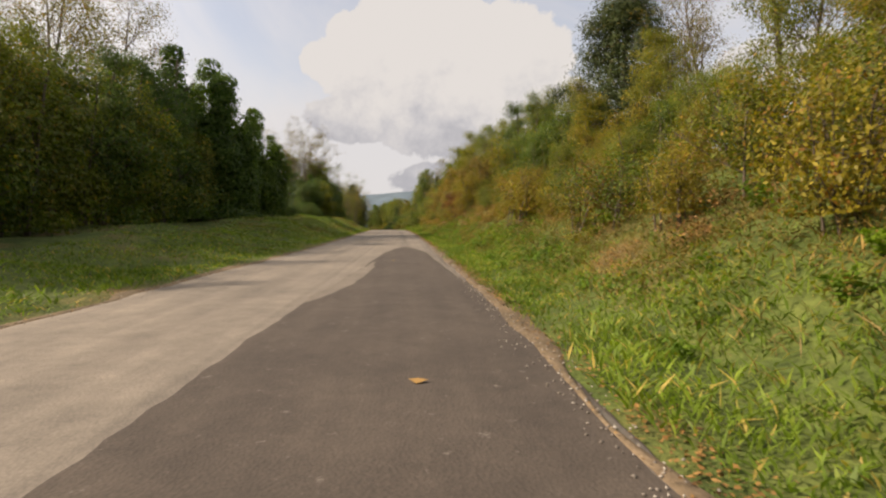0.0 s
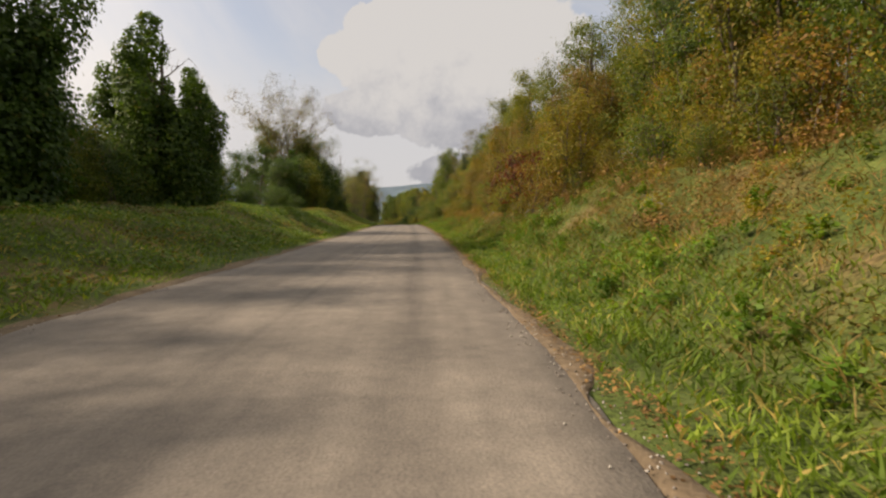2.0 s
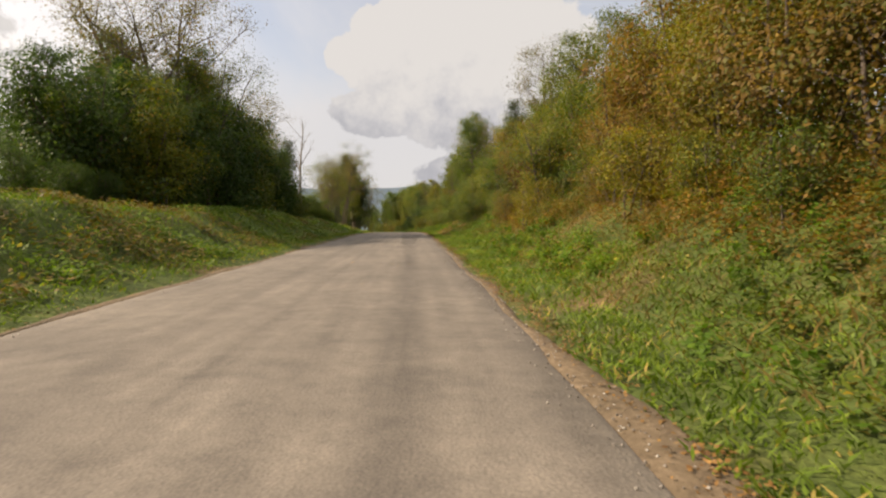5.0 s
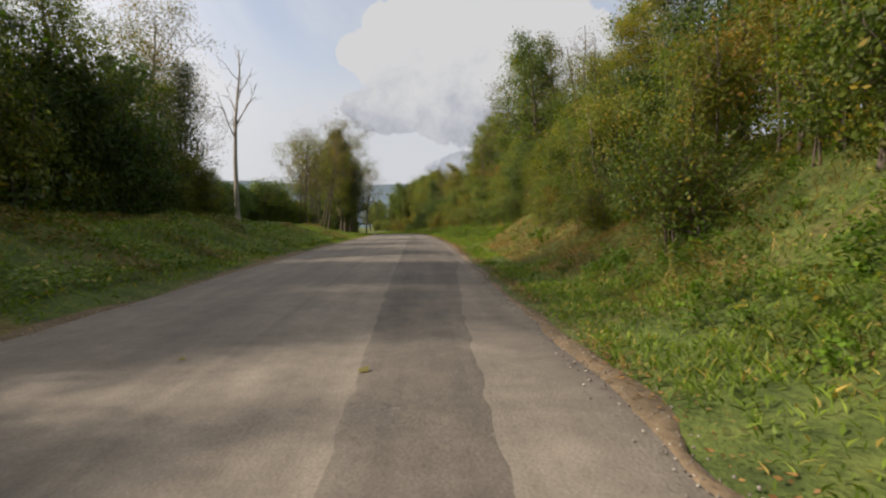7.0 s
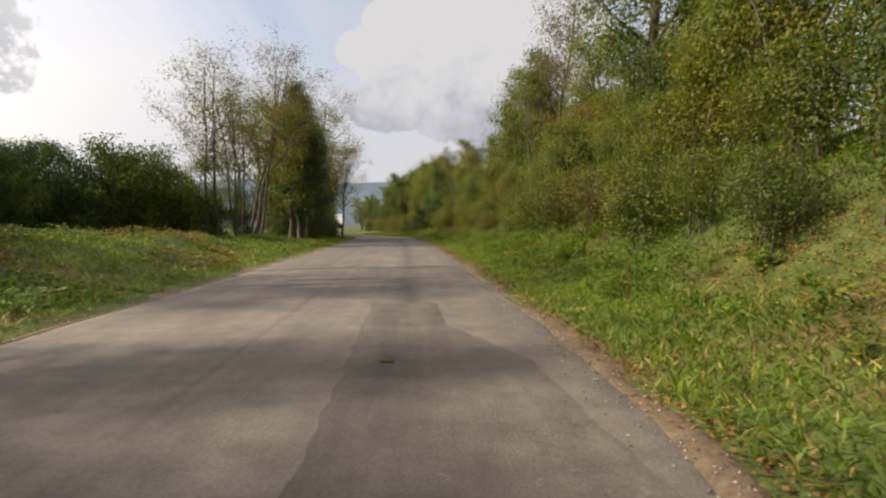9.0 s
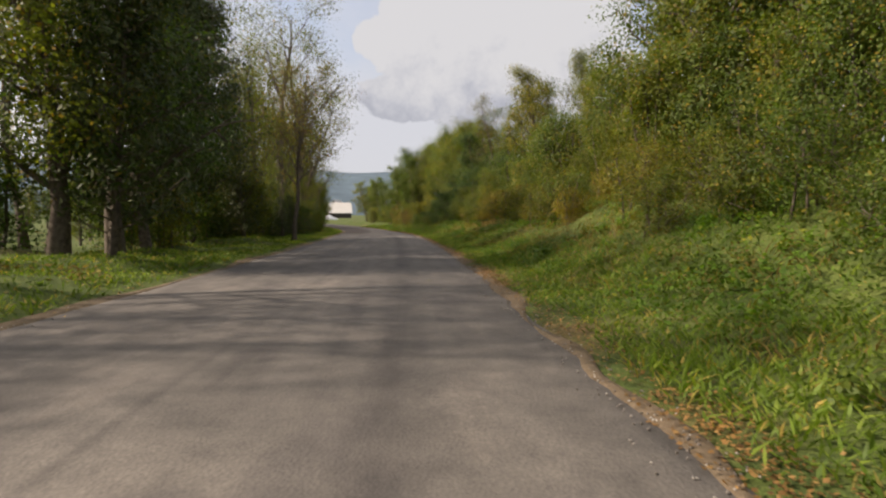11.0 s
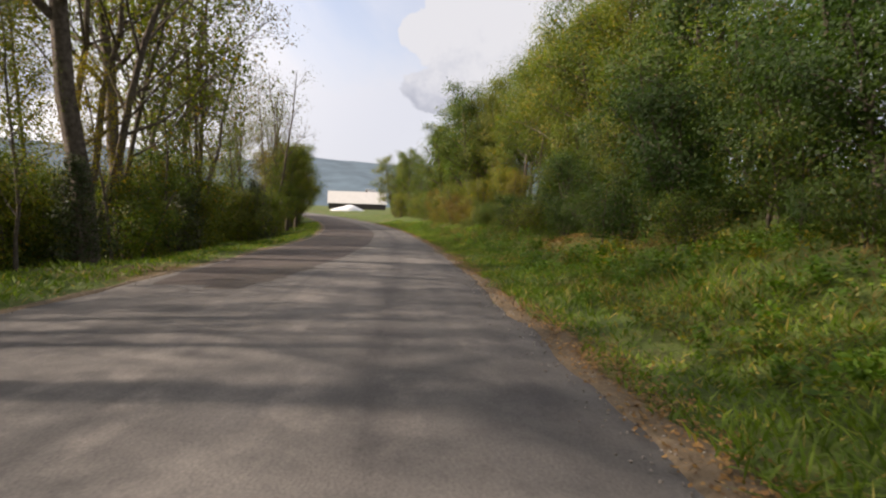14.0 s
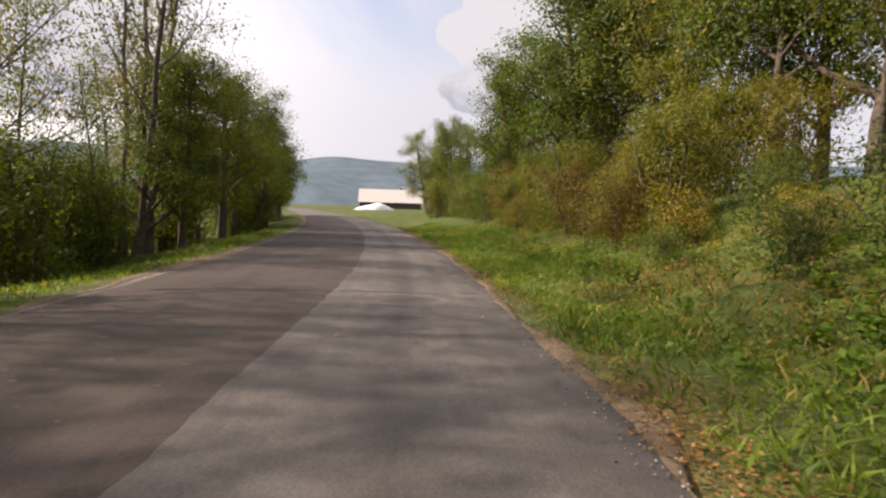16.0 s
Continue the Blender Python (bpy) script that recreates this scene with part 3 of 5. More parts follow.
def scatter(protos, spots, group, rng, tilt=4):
    """Copies of the prototypes at (s, u, scale[, which]); the first use of each is the prototype itself."""
    for row in spots:
        s, u, k = row[:3]
        ob = protos[row[3] if len(row) > 3 else int(rng.integers(len(protos)))]
        p = spot(s, u)
        m = Matrix.Translation(p) @ Euler((radians(rng.normal() * tilt), radians(rng.normal() * tilt), rng.uniform(0, 6.28))).to_matrix().to_4x4()
        c = copy_thing(ob, m)
        c.scale = (k * rng.uniform(0.9, 1.1), k * rng.uniform(0.9, 1.1), k)
        c["group"] = group


def retire(protos):
    for ob in protos:
        for o in (*ob.children_recursive, ob):
            bpy.data.objects.remove(o)


# ---- ground and road ----
us = np.concatenate([[-1500, -700, -300, -150, -90, -60, -45, -35, -28], np.arange(-24, -9, 1.0), np.arange(-9, -4.9, 0.45), [-4.8, -4.5, -4.2, -1.7, 0.85, 1.15, 1.45], np.arange(1.75, 10, 0.4), np.arange(10.5, 18, 1.0), [20, 24, 30, 38, 45, 60, 90, 150, 300, 700, 1500]])
sg = np.concatenate([[-1500, -700, -300, -150, -80, -50], np.arange(-30, 300, 0.8), np.arange(300, 400, 5), [420, 460, 520, 600, 750, 1000, 1400, 2000, 3000]])
S, U = np.meshgrid(sg, us, indexing="ij")
ground = new("ground", grid_mesh("ground", place(S, U, land(S, U)), GROUND))
tagged(ground, "rough roadside grass and weeds with brown dry patches", "ground", kind="structure")

S, U = np.meshgrid(np.concatenate([[-60], np.arange(-30, 400, 1.0)]), np.concatenate([[0, 0.012], np.linspace(0.07, 0.93, 13), [0.988, 1]]), indexing="ij")
wob = 0.10 * np.sin(S * 0.8) * np.sin(S * 0.23 + 1) + 0.05 * np.sin(S * 2.1)
UU = ROAD_L + (ROAD_R - ROAD_L) * U + wob * (2 * U - 1)
crown = 0.03 * np.sin(math.pi * U) - np.where((U == 0) | (U == 1), 0.06, 0)
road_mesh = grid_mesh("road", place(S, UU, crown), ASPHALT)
give_uv(road_mesh, UU, S)
road = new("road", road_mesh)
tagged(road, "weathered grey-brown two-lane asphalt road without markings", "road", kind="structure")


# ---- patches, cracks and painted branch shadows of the road ----
def patch(name, rows, mat, label, lift, ragged=0.4):
    """A thin layer of asphalt laid on the road; rows: s, left edge, right edge, joined smoothly, with a ragged rim."""
    r = np.array(rows, float)
    s = np.arange(r[0, 0], r[-1, 0] + 0.01, 0.12)
    lo, hi = np.interp(s, r[:, 0], r[:, 1]), np.interp(s, r[:, 0], r[:, 2])
    g = np.random.default_rng(len(rows) * 7)
    n = g.normal(size=(2, len(s)))
    k = np.array([0.25, 0.5, 0.25])
    lo = lo + ragged * (0.06 * np.convolve(n[0], k, "same") + 0.012 * np.sin(s * 2.3) * np.sin(s * 0.7))
    hi = np.maximum(hi + ragged * 0.05 * np.convolve(n[1], k, "same"), lo + 0.02)
    f = np.concatenate([[0, 0.07], np.linspace(0.17, 0.83, 6), [0.93, 1]])
    S, F = np.meshgrid(s, f, indexing="ij")
    UU = lo[:, None] + (hi - lo)[:, None] * F
    across = np.clip((UU - ROAD_L) / (ROAD_R - ROAD_L), 0, 1)
    z = 0.03 * np.sin(math.pi * across) + 0.5 * lift + 0.002
    z[:, 0] -= 0.007
    z[:, -1] -= 0.007
    z[0] -= 0.007
    z[-1] -= 0.007
    me = grid_mesh(name, place(S, UU, z), mat, False)
    give_uv(me, UU, S)
    return tagged(new(name, me), label, "road patch", kind="structure")


patch("road_patch", [(-50, -1.75, 1.45), (6, -1.72, 1.45), (11, -1.55, 1.4), (14, -1.35, 1.25), (18, -1.2, 1.0), (22, -1.0, 0.95), (25, -0.65, 0.55), (27.3, -0.25, -0.1)], ASPHALT_DARK, "dark brown newer asphalt overlay in one lane, ragged end", 0.006, 0.35)
patch("road_patch", [(8.5, -1.62, -1.5), (9.5, -1.62, -1.3), (11, -1.5, -1.08), (13, -1.36, -0.98), (15, -1.22, -0.95), (16.8, -1.14, -1.05)], ASPHALT_THIN, "pale stretch where the dark overlay is worn through", 0.011, 0.5)
patch("road_patch", [(95, -0.25, 0.05), (97, -0.5, 0.3), (101, -0.5, 0.45), (106, -0.55, 0.6), (111, -0.6, 0.85), (114, -0.6, 1.12), (120, -0.6, 1.2), (127, -0.6, 1.15), (130.5, -0.6, 1.0), (132.4, -0.62, 0.42), (134.3, -0.62, 0.38)], ASPHALT_WORN, "worn dark asphalt strip with a square end", 0.006)
patch("road_patch", [(207, -4.3, -2.9), (209, -4.6, -2.2), (214, -4.65, -1.6), (222, -4.65, -1.25), (230, -4.65, -1.18), (236, -4.65, -1.0), (300, -4.65, -0.8)], ASPHALT_BROWN, "brown asphalt overlay along one lane", 0.006)
patch("road_patch", [(206.5, -3.2, -2.6), (208, -3.4, -2.3), (210.5, -3.1, -2.0), (212, -2.7, -2.3)], ASPHALT_DARK, "small dark mended spot in weathered asphalt", 0.006, 1.0)
patch("road_patch", [(180.6, -0.1, 0.35), (181.4, -0.2, 0.45), (182.3, -0.1, 0.3)], ASPHALT, "pale worn spot in weathered asphalt", 0.006, 1.4)
patch("road_patch", [(196, -1.9, -1.4), (197, -2.1, -1.2), (198, -1.8, -1.4)], ASPHALT, "pale worn spot in weathered asphalt", 0.006, 1.4)
patch("road_patch", [(226.6, -4.5, -2.6), (227.4, -4.6, -1.6), (230.0, -4.6, -1.5), (230.8, -4.4, -2.4)], ASPHALT_DARK, "dark mended strip in the brown overlay", 0.012, 0.6)
CRACK_AND_SHADOW = material("tar_crack_and_shadow", 0.7)
CRACK_AND_SHADOW[2].inputs["Base Color"].default_value = (0.035, 0.032, 0.03, 1)


def crack(s0, u0, s1, u1, wide, seed):
    g = np.random.default_rng(seed)
    t = np.linspace(0, 1, 40)
    s, u = s0 + (s1 - s0) * t, u0 + (u1 - u0) * t
    s = s + np.cumsum(g.normal(size=40)) * 0.025
    u = u + np.cumsum(g.normal(size=40)) * 0.02
    w = wide * (0.5 + g.uniform(size=40))
    along = abs(s1 - s0) > abs(u1 - u0)
    a = np.stack([s - (0 if along else 1) * w, s + (0 if along else 1) * w], 1)
    b = np.stack([u - (1 if along else 0) * w, u + (1 if along else 0) * w], 1)
    z = 0.03 * np.sin(math.pi * np.clip((b - ROAD_L) / (ROAD_R - ROAD_L), 0, 1)) + 0.011
    tagged(new("road_crack", grid_mesh("road_crack", place(a, b, z), CRACK_AND_SHADOW[0])), "dark irregular cracks and painted branch shadows across weathered asphalt", "crack", "road cracks", "structure")


# the first three, at 136-138 m, are branch shadows drawn as dark strips
for k, c in enumerate([(137.2, -4.4, 137.6, 1.3, 0.035), (138.4, -3.6, 138.1, 1.2, 0.02), (136.3, -4.2, 136.9, -2.5, 0.02), 
                       (52.5, -4.3, 52.9, 1.0, 0.012), (224, -4.3, 224.4, -1.2, 0.02), (233, -3.9, 233.4, 1.1, 0.016)]):
    crack(*c, 40 + k)


# ---- low cover beside the road ----
def field_noise(s, u, size, seed):
    """Smooth random values from 0 to 1 over the plan."""
    g = np.random.default_rng(seed).uniform(size=(257, 257))
    a, b = (np.asarray(s) / size) % 256, (np.asarray(u) / size) % 256
    i, j = a.astype(int), b.astype(int)
    f, h = a - i, b - j
    f, h = f * f * (3 - 2 * f), h * h * (3 - 2 * h)
    return (g[i, j] * (1 - f) + g[i + 1, j] * f) * (1 - h) + (g[i, j + 1] * (1 - f) + g[i + 1, j + 1] * f) * h


def blades_mesh(name, foot, height, width, mat, rng, lean=0.45):
    n = len(foot)
    d = np.column_stack([rng.normal(size=(n, 2)) * lean, np.ones(n)])
    d /= np.linalg.norm(d, axis=1)[:, None]
    az = rng.uniform(0, 6.283, n)
    w = np.column_stack([np.cos(az), np.sin(az), np.zeros(n)]) * (width * rng.uniform(0.6, 1.4, n))[:, None]
    h = (height * rng.uniform(0.5, 1.3, n))[:, None]
    mid = foot + d * h * 0.45
    tip = foot + d * h + np.column_stack([d[:, :2] * h * 0.5, -0.1 * h[:, 0]])
    v = np.stack([foot, mid + w * 0.5, tip, mid - w * 0.5], 1)
    return mesh_from(name, v.reshape(-1, 3), np.arange(4 * n).reshape(n, 4), mat)


def sown(rng, n, s0, s1, u0, u1, keep):
    s, u = rng.uniform(s0, s1, n), rng.uniform(u0, u1, n)
    k = keep(s, u) > rng.uniform(size=n)
    s, u = s[k], u[k]
    return s, u, place(s, u, land(s, u))


# withered places on the bank: middle s and u, half length, half width
WITHERED = [(115.5, 3.75, 7.0, 1.35), (14, 5.2, 3.0, 0.9), (9.5, 3.6, 1.0, 0.4), (91, 4.0, 1.6, 0.5), (131.5, 4.5, 1.8, 0.9), (56, 5.0, 4.5, 1.0), (67, 4.8, 2.5, 0.8), (83, 4.6, 2.5, 0.7), (87.5, 5.2, 2.0, 0.6), (188, 5.0, 4.0, 0.9), (37, 4.9, 3.0, 0.7), (213, 5.2, 3.5, 0.9)]


def withered(s, u):
    """1 in the middle of a withered place, 0 outside, with a frayed rim."""
    w = np.zeros(np.shape(s))
    for s0, u0, a, b in WITHERED:
        w = np.maximum(w, 1.4 - np.sqrt(((s - s0) / a) ** 2 + ((u - u0) / b) ** 2))
    return np.clip((w + 1.2 * (field_noise(s, u, 0.7, 55) - 0.5)) * 2, 0, 1) * (w > 0)


rng = np.random.default_rng(77)
# grass of the verges
s, u, p = sown(rng, 340000, -1, 262, 1.55, 4.4, lambda s, u: (0.4 + 0.6 * (field_noise(s, u, 1.3, 1) > 0.4)) * np.clip((4.6 - u) / 1.4, 0.15, 1) * np.clip((u - 1.52 + 0.32 * (field_noise(s, u * 0, 0.9, 88) - 0.5)) / 0.25, 0.05, 1) * (1 - 0.95 * withered(s, u)))
tagged(new("verge_grass", blades_mesh("verge_grass", p, 0.085 + 0.15 * field_noise(s, u, 1.8, 3) ** 2, 0.022, LEAF["grass"], rng, 0.6)), "short green grass on the verge with some dry tips", "grass", kind="stuff")
s, u, p = sown(rng, 210000, -1, 262, -10.5, -4.95, lambda s, u: (0.4 + 0.6 * (field_noise(s, u, 1.6, 5) > 0.4)) * np.clip((-u - 4.9) / 0.5, 0.1, 1) * np.clip((u + 12.5) / 4, 0.3, 1))
tagged(new("verge_grass", blades_mesh("verge_grass", p, 0.10 + 0.10 * field_noise(s, u, 2.5, 6), 0.032, LEAF["grass"], rng, 0.7)), "mown green grass on the verge", "grass", kind="stuff")
s, u, p = sown(rng, 210000, -1, 256, 2.6, 8.0, lambda s, u: (0.35 + 0.65 * (field_noise(s, u, 1.5, 41) > 0.4)) * np.where((u > 2.9) & (field_noise(s, u, 2.2, 8) > 0.62), 0.25, 1) * (1 - 0.95 * withered(s, u)))
k = field_noise(s, u, 2.8, 42) + np.where(s < 62, 0.46, np.where(s < 97, 0.2, -0.1)) * np.clip((u - 2.6) / 1.2, 0, 1) > 0.62
tagged(new("bank_grass", blades_mesh("bank_grass", p[~k], 0.19, 0.022, LEAF["grass"], rng, 0.9)), "rough green grass on the bank", "grass", kind="stuff")
tagged(new("bank_grass", blades_mesh("bank_grass", p[k], 0.19, 0.018, LEAF["withered"], rng, 0.9)), "withered brownish grass on the bank", "grass", kind="stuff")
# dry stalks on the bank
s, u, p = sown(rng, 140000, -1, 255, 2.6, 8.0, lambda s, u: np.clip((field_noise(s, u, 2.2, 8) - np.where(s < 97, 0.30, 0.42)) * 4, 0.06, 1) * np.where(s < 97, 1.0, np.where(s < 100, 0.6, np.where(field_noise(s, u, 2.2, 8) > 0.62, 0.9, 0.1))))
tagged(new("dry_grass", blades_mesh("dry_grass", p, 0.26, 0.016, LEAF["straw"], rng, 0.8)), "dry straw-coloured grass and stalks on the bank", "grass", kind="stuff")
# dead leaves and stems matted on the withered places
s, u, p = sown(rng, 700000, -1, 225, 2.4, 6.8, lambda s, u: withered(s, u))
p[:, 2] += rng.uniform(0.01, 0.09, len(p))
k = rng.uniform(size=len(p)) < 0.72
tagged(new("dead_weeds", leaves_mesh("dead_weeds", p[k], 0.042, LEAF["dead"], rng, flat=0.6)), "brown dead leaves matted on a withered slope", "dead weeds", kind="stuff")
tagged(new("dead_weeds", blades_mesh("dead_weeds", p[~k], 0.10, 0.012, LEAF["straw"], rng, 1.4)), "flattened straw-coloured stems on a withered slope", "dead weeds", kind="stuff")
# leafy weeds on the bank, in patches
s, u, p = sown(rng, 330000, -1, 258, 2.4, 7.6, lambda s, u: np.clip((field_noise(s, u, 0.9, 11) - 0.22) * 2.6, 0.0, 1) * (0.25 + 0.75 * (field_noise(s, u, 3.3, 12) > 0.3)) * np.clip((u - 2.2) / 0.9, 0.1, 1) * np.where(s < 70, np.clip(1.25 - (u - 2.6) * 0.3, 0.4, 1), np.where((u > 2.9) & (field_noise(s, u, 2.2, 8) > 0.62), 0.2, 1)) * (1 - 0.95 * withered(s, u)))
p = p + np.column_stack([np.zeros((len(p), 2)), rng.uniform(0.02, 0.10, len(p)) + 0.34 * field_noise(s, u, 0.9, 11) * rng.uniform(0, 1, len(p)) * np.clip((u - 2.2) / 1.5, 0.3, 1)])
k = field_noise(s, u, 2.4, 13) - np.where(s < 74, 0.30, -0.06) * np.clip((u - 2.6) / 1.5, 0, 1)
for lo, hi, size, mat, label in ((0.62, 9, 0.072, "weed", "bright green leafy weeds covering the bank"), (0.3, 0.62, 0.055, "grass", "fresh green low weeds covering the bank"), (-1, 0.3, 0.062, "gold", "yellowing weeds covering the bank")):
    brown = (s < 62) & (u > 3.7) & (mat != "weed")
    q = p[(k >= lo) & (k < hi) & ~brown]
    tagged(new("bank_weeds", leaves_mesh("bank_weeds", q, size, LEAF[mat], rng, flat=0.35)), label, "weeds", kind="stuff")
tagged(new("bank_weeds", leaves_mesh("bank_weeds", p[(s < 62) & (u > 3.7) & (k < 0.62)], 0.055, LEAF["withered"], rng, flat=0.35)), "brown withered low weeds covering the bank", "weeds", kind="stuff")
s, u, p = sown(rng, 200000, 20, 165, -12, -5.5, lambda s, u: np.clip((field_noise(s, u, 1.0, 21) - 0.3) * 3.0, 0, 1) * np.clip((s - 25) / 30, 0.2, 1))
p = p + np.column_stack([np.zeros((len(p), 2)), rng.uniform(0.02, 0.28, len(p))])
k = field_noise(s, u, 2.2, 23) > np.where((s > 70) & (s < 98), 0.62, 0.36)
tagged(new("bank_weeds", leaves_mesh("bank_weeds", p[k], 0.1, LEAF["grass"], rng, flat=0.6)), "low creeping green weeds on the far bank", "weeds", kind="stuff")
tagged(new("bank_weeds", leaves_mesh("bank_weeds", p[~k], 0.1, LEAF["withered"], rng, flat=0.6)), "low browning weeds on the far bank", "weeds", kind="stuff")
# broad-leaved weeds standing in clumps on the bank: a few stalks each, with leaves up them
def clumps(name, n, s0, s1, u0, u1, keep, leaf, size, tall, label):
    s, u, p = sown(rng, n, s0, s1, u0, u1, keep)
    m = 66
    h = tall * rng.uniform(0.5, 1.25, len(p))
    stalk = rng.integers(0, 6, (len(p), m))
    az = (rng.uniform(0, 6.28, (len(p), 6)))[np.arange(len(p))[:, None], stalk]
    out = (rng.uniform(0.1, 0.75, (len(p), 6)))[np.arange(len(p))[:, None], stalk] * h[:, None]
    t = np.sqrt(rng.uniform(0.02, 1, (len(p), m)))
    d = np.stack([np.cos(az) * out * t, np.sin(az) * out * t, h[:, None] * t * (1 - 0.25 * out / h[:, None])], -1)
    q = p[:, None] + d + rng.normal(size=d.shape) * 0.035
    face = d / (np.linalg.norm(d, axis=2, keepdims=True) + 0.05)
    tagged(new(name, leaves_mesh(name, q.reshape(-1, 3), size, LEAF[leaf], rng, out=face.reshape(-1, 3), aspect=0.7, droop=0.5)), label, "weeds", kind="stuff")


fresh = lambda s, u: np.where(s < 62, np.clip((4.7 - u) / 1.3, 0.12, 1), 1) * np.clip((field_noise(s, u, 1.7, 71) - 0.45) * 4, 0, 1) * np.clip((u - 2.2) / 0.8, 0, 1) * np.clip((6.6 - u) / 2.0, 0.2, 1) * (1 - 0.96 * withered(s, u))
clumps("bank_weeds", 3600, 0, 245, 2.3, 6.4, fresh, "weed", 0.06, 0.34, "bright green broad-leaved weeds in clumps on the bank")
clumps("bank_weeds", 3000, 0, 245, 2.5, 7.0, lambda s, u: np.clip((field_noise(s, u, 1.9, 72) - 0.5) * 4, 0, 1) * (1 - 0.96 * withered(s, u)), "green", 0.055, 0.40, "darker green leafy weeds in clumps on the bank")
clumps("bank_weeds", 3800, 0, 245, 3.0, 7.5, lambda s, u: np.clip((field_noise(s, u, 2.3, 73) - 0.42) * 4, 0, 1) * np.where(s < 100, 1, 0.5) * (1 - 0.9 * withered(s, u)), "withered", 0.045, 0.5, "brown withered weeds standing on the bank")
clumps("bank_weeds", 2200, 0, 245, 3.2, 7.2, lambda s, u: np.clip((field_noise(s, u, 1.4, 74) - 0.52) * 5, 0, 1) * np.where(s < 80, 1, 0.4), "yellow", 0.052, 0.45, "yellow-green leafy weeds among brown ones on the bank")
clumps("bank_weeds", 420, 76, 100, 2.5, 6.0, lambda s, u: np.clip((field_noise(s, u, 1.6, 75) - 0.3) * 3, 0, 1) * (1 - 0.96 * withered(s, u)), "weed", 0.06, 0.32, "bright green broad-leaved weeds in clumps on the bank")
clumps("bank_weeds", 1500, 64, 98, 3.9, 7.2, lambda s, u: np.clip((field_noise(s, u, 1.5, 76) - 0.35) * 3, 0, 1), "rust", 0.05, 0.6, "rust-brown dying weeds standing on the bank")
clumps("bank_weeds", 1200, 4, 60, 3.9, 7.4, lambda s, u: np.clip((field_noise(s, u, 1.6, 77) - 0.42) * 3, 0, 1), "dead", 0.045, 0.55, "brown dead weeds standing on the bank")
s, u, p = sown(rng, 90000, -1, 60, 6.2, 10.5, lambda s, u: 0.3 + 0.7 * (field_noise(s, u, 1.4, 78) > 0.35))
tagged(new("bank_grass", blades_mesh("bank_grass", p, 0.3, 0.022, LEAF["withered"], rng, 0.8)), "tall withered brown grass along the top of the bank", "grass", kind="stuff")
clumps("bank_weeds", 1300, 2, 60, 5.8, 9.8, lambda s, u: np.clip((field_noise(s, u, 1.6, 79) - 0.35) * 3, 0, 1), "yellow", 0.055, 0.55, "yellowing weeds along the top of the bank")
clumps("bank_weeds", 900, 10, 30, 4.2, 8.0, lambda s, u: np.clip((field_noise(s, u, 1.6, 80) - 0.4) * 3, 0, 1), "rust", 0.05, 0.7, "rust-brown dying weeds standing on the bank")
# bare dirt and crumbs between asphalt and grass
for lo, hi, seed in ((1.37, 1.58, 61), (-4.98, -4.70, 62)):
    sx = np.arange(-30, 300, 0.3)
    edge = 0.45 * (field_noise(sx, sx * 0, 1.1, seed) - 0.5) + 0.3 * (field_noise(sx, sx * 0 + 9, 4.0, seed) - 0.5)
    S, K = np.meshgrid(sx, np.linspace(0, 1, 5), indexing="ij")
    inner = -0.04 - 0.16 * field_noise(sx, sx * 0 + 4, 0.5, seed + 5) * field_noise(sx, sx * 0 + 7, 2.3, seed + 6)
    UU = lo + (hi - lo) * K + edge[:, None] * (K if lo > 0 else 1 - K) + inner[:, None] * ((1 - K) if lo > 0 else -K)
    out = K if lo > 0 else 1 - K
    z = np.maximum(land(S, UU), 0) + 0.012 - 0.05 * (out > 0.9) - 0.05 * (out < 0.1)
    tagged(new("road_shoulder", grid_mesh("road_shoulder", place(S, UU, z), DIRT)), "narrow strip of brown dirt along the asphalt edge", "shoulder", kind="structure")
# fallen leaves and gravelly litter along the edges
s, u, p = sown(rng, 400000, -1, 262, 1.3, 2.6, lambda s, u: np.exp(-((u - 1.64) / np.where(s > 140, 0.24, 0.15)) ** 2) * np.where(s > 140, 0.9, 0.7) * (0.35 + 0.65 * (field_noise(s, u * 0 + 3, 2.2, 31) > 0.35)))
p[:, 2] = np.maximum(p[:, 2], base(s)[2] + 0.004) + rng.uniform(0.004, 0.05, len(p))
tagged(new("leaf_litter", leaves_mesh("leaf_litter", p, 0.032, LEAF["dead"], rng, flat=0.8, aspect=0.8)), "brown fallen leaves heaped along the road edge", "leaf litter", kind="stuff")
s, u, p = sown(rng, 18000, -1, 262, -5.6, -4.4, lambda s, u: np.exp(-((u + 4.95) / 0.22) ** 2) * 0.8)
p[:, 2] = np.maximum(p[:, 2], base(s)[2]) + rng.uniform(0.004, 0.04, len(p))
tagged(new("leaf_litter", leaves_mesh("leaf_litter", p, 0.04, LEAF["litter"], rng, flat=0.8, aspect=0.7)), "thin line of brown fallen leaves along the road edge", "leaf litter", kind="stuff")


# crumbs of stone broken from the asphalt edge
def stones_mesh(name, at, size, mat, g):
    n = len(at)
    o = np.array([[1, 0, 0], [-1, 0, 0], [0, 1, 0], [0, -1, 0], [0, 0, 0.8], [0, 0, -0.8]], float)
    v = at[:, None] + o[None] * (size * g.uniform(0.5, 1.5, (n, 6)))[:, :, None]
    f = np.array([[0, 2, 4], [2, 1, 4], [1, 3, 4], [3, 0, 4], [2, 0, 5], [1, 2, 5], [3, 1, 5], [0, 3, 5]])
    return mesh_from(name, v.reshape(-1, 3), (f[None] + 6 * np.arange(n)[:, None, None]).reshape(-1, 3), mat)


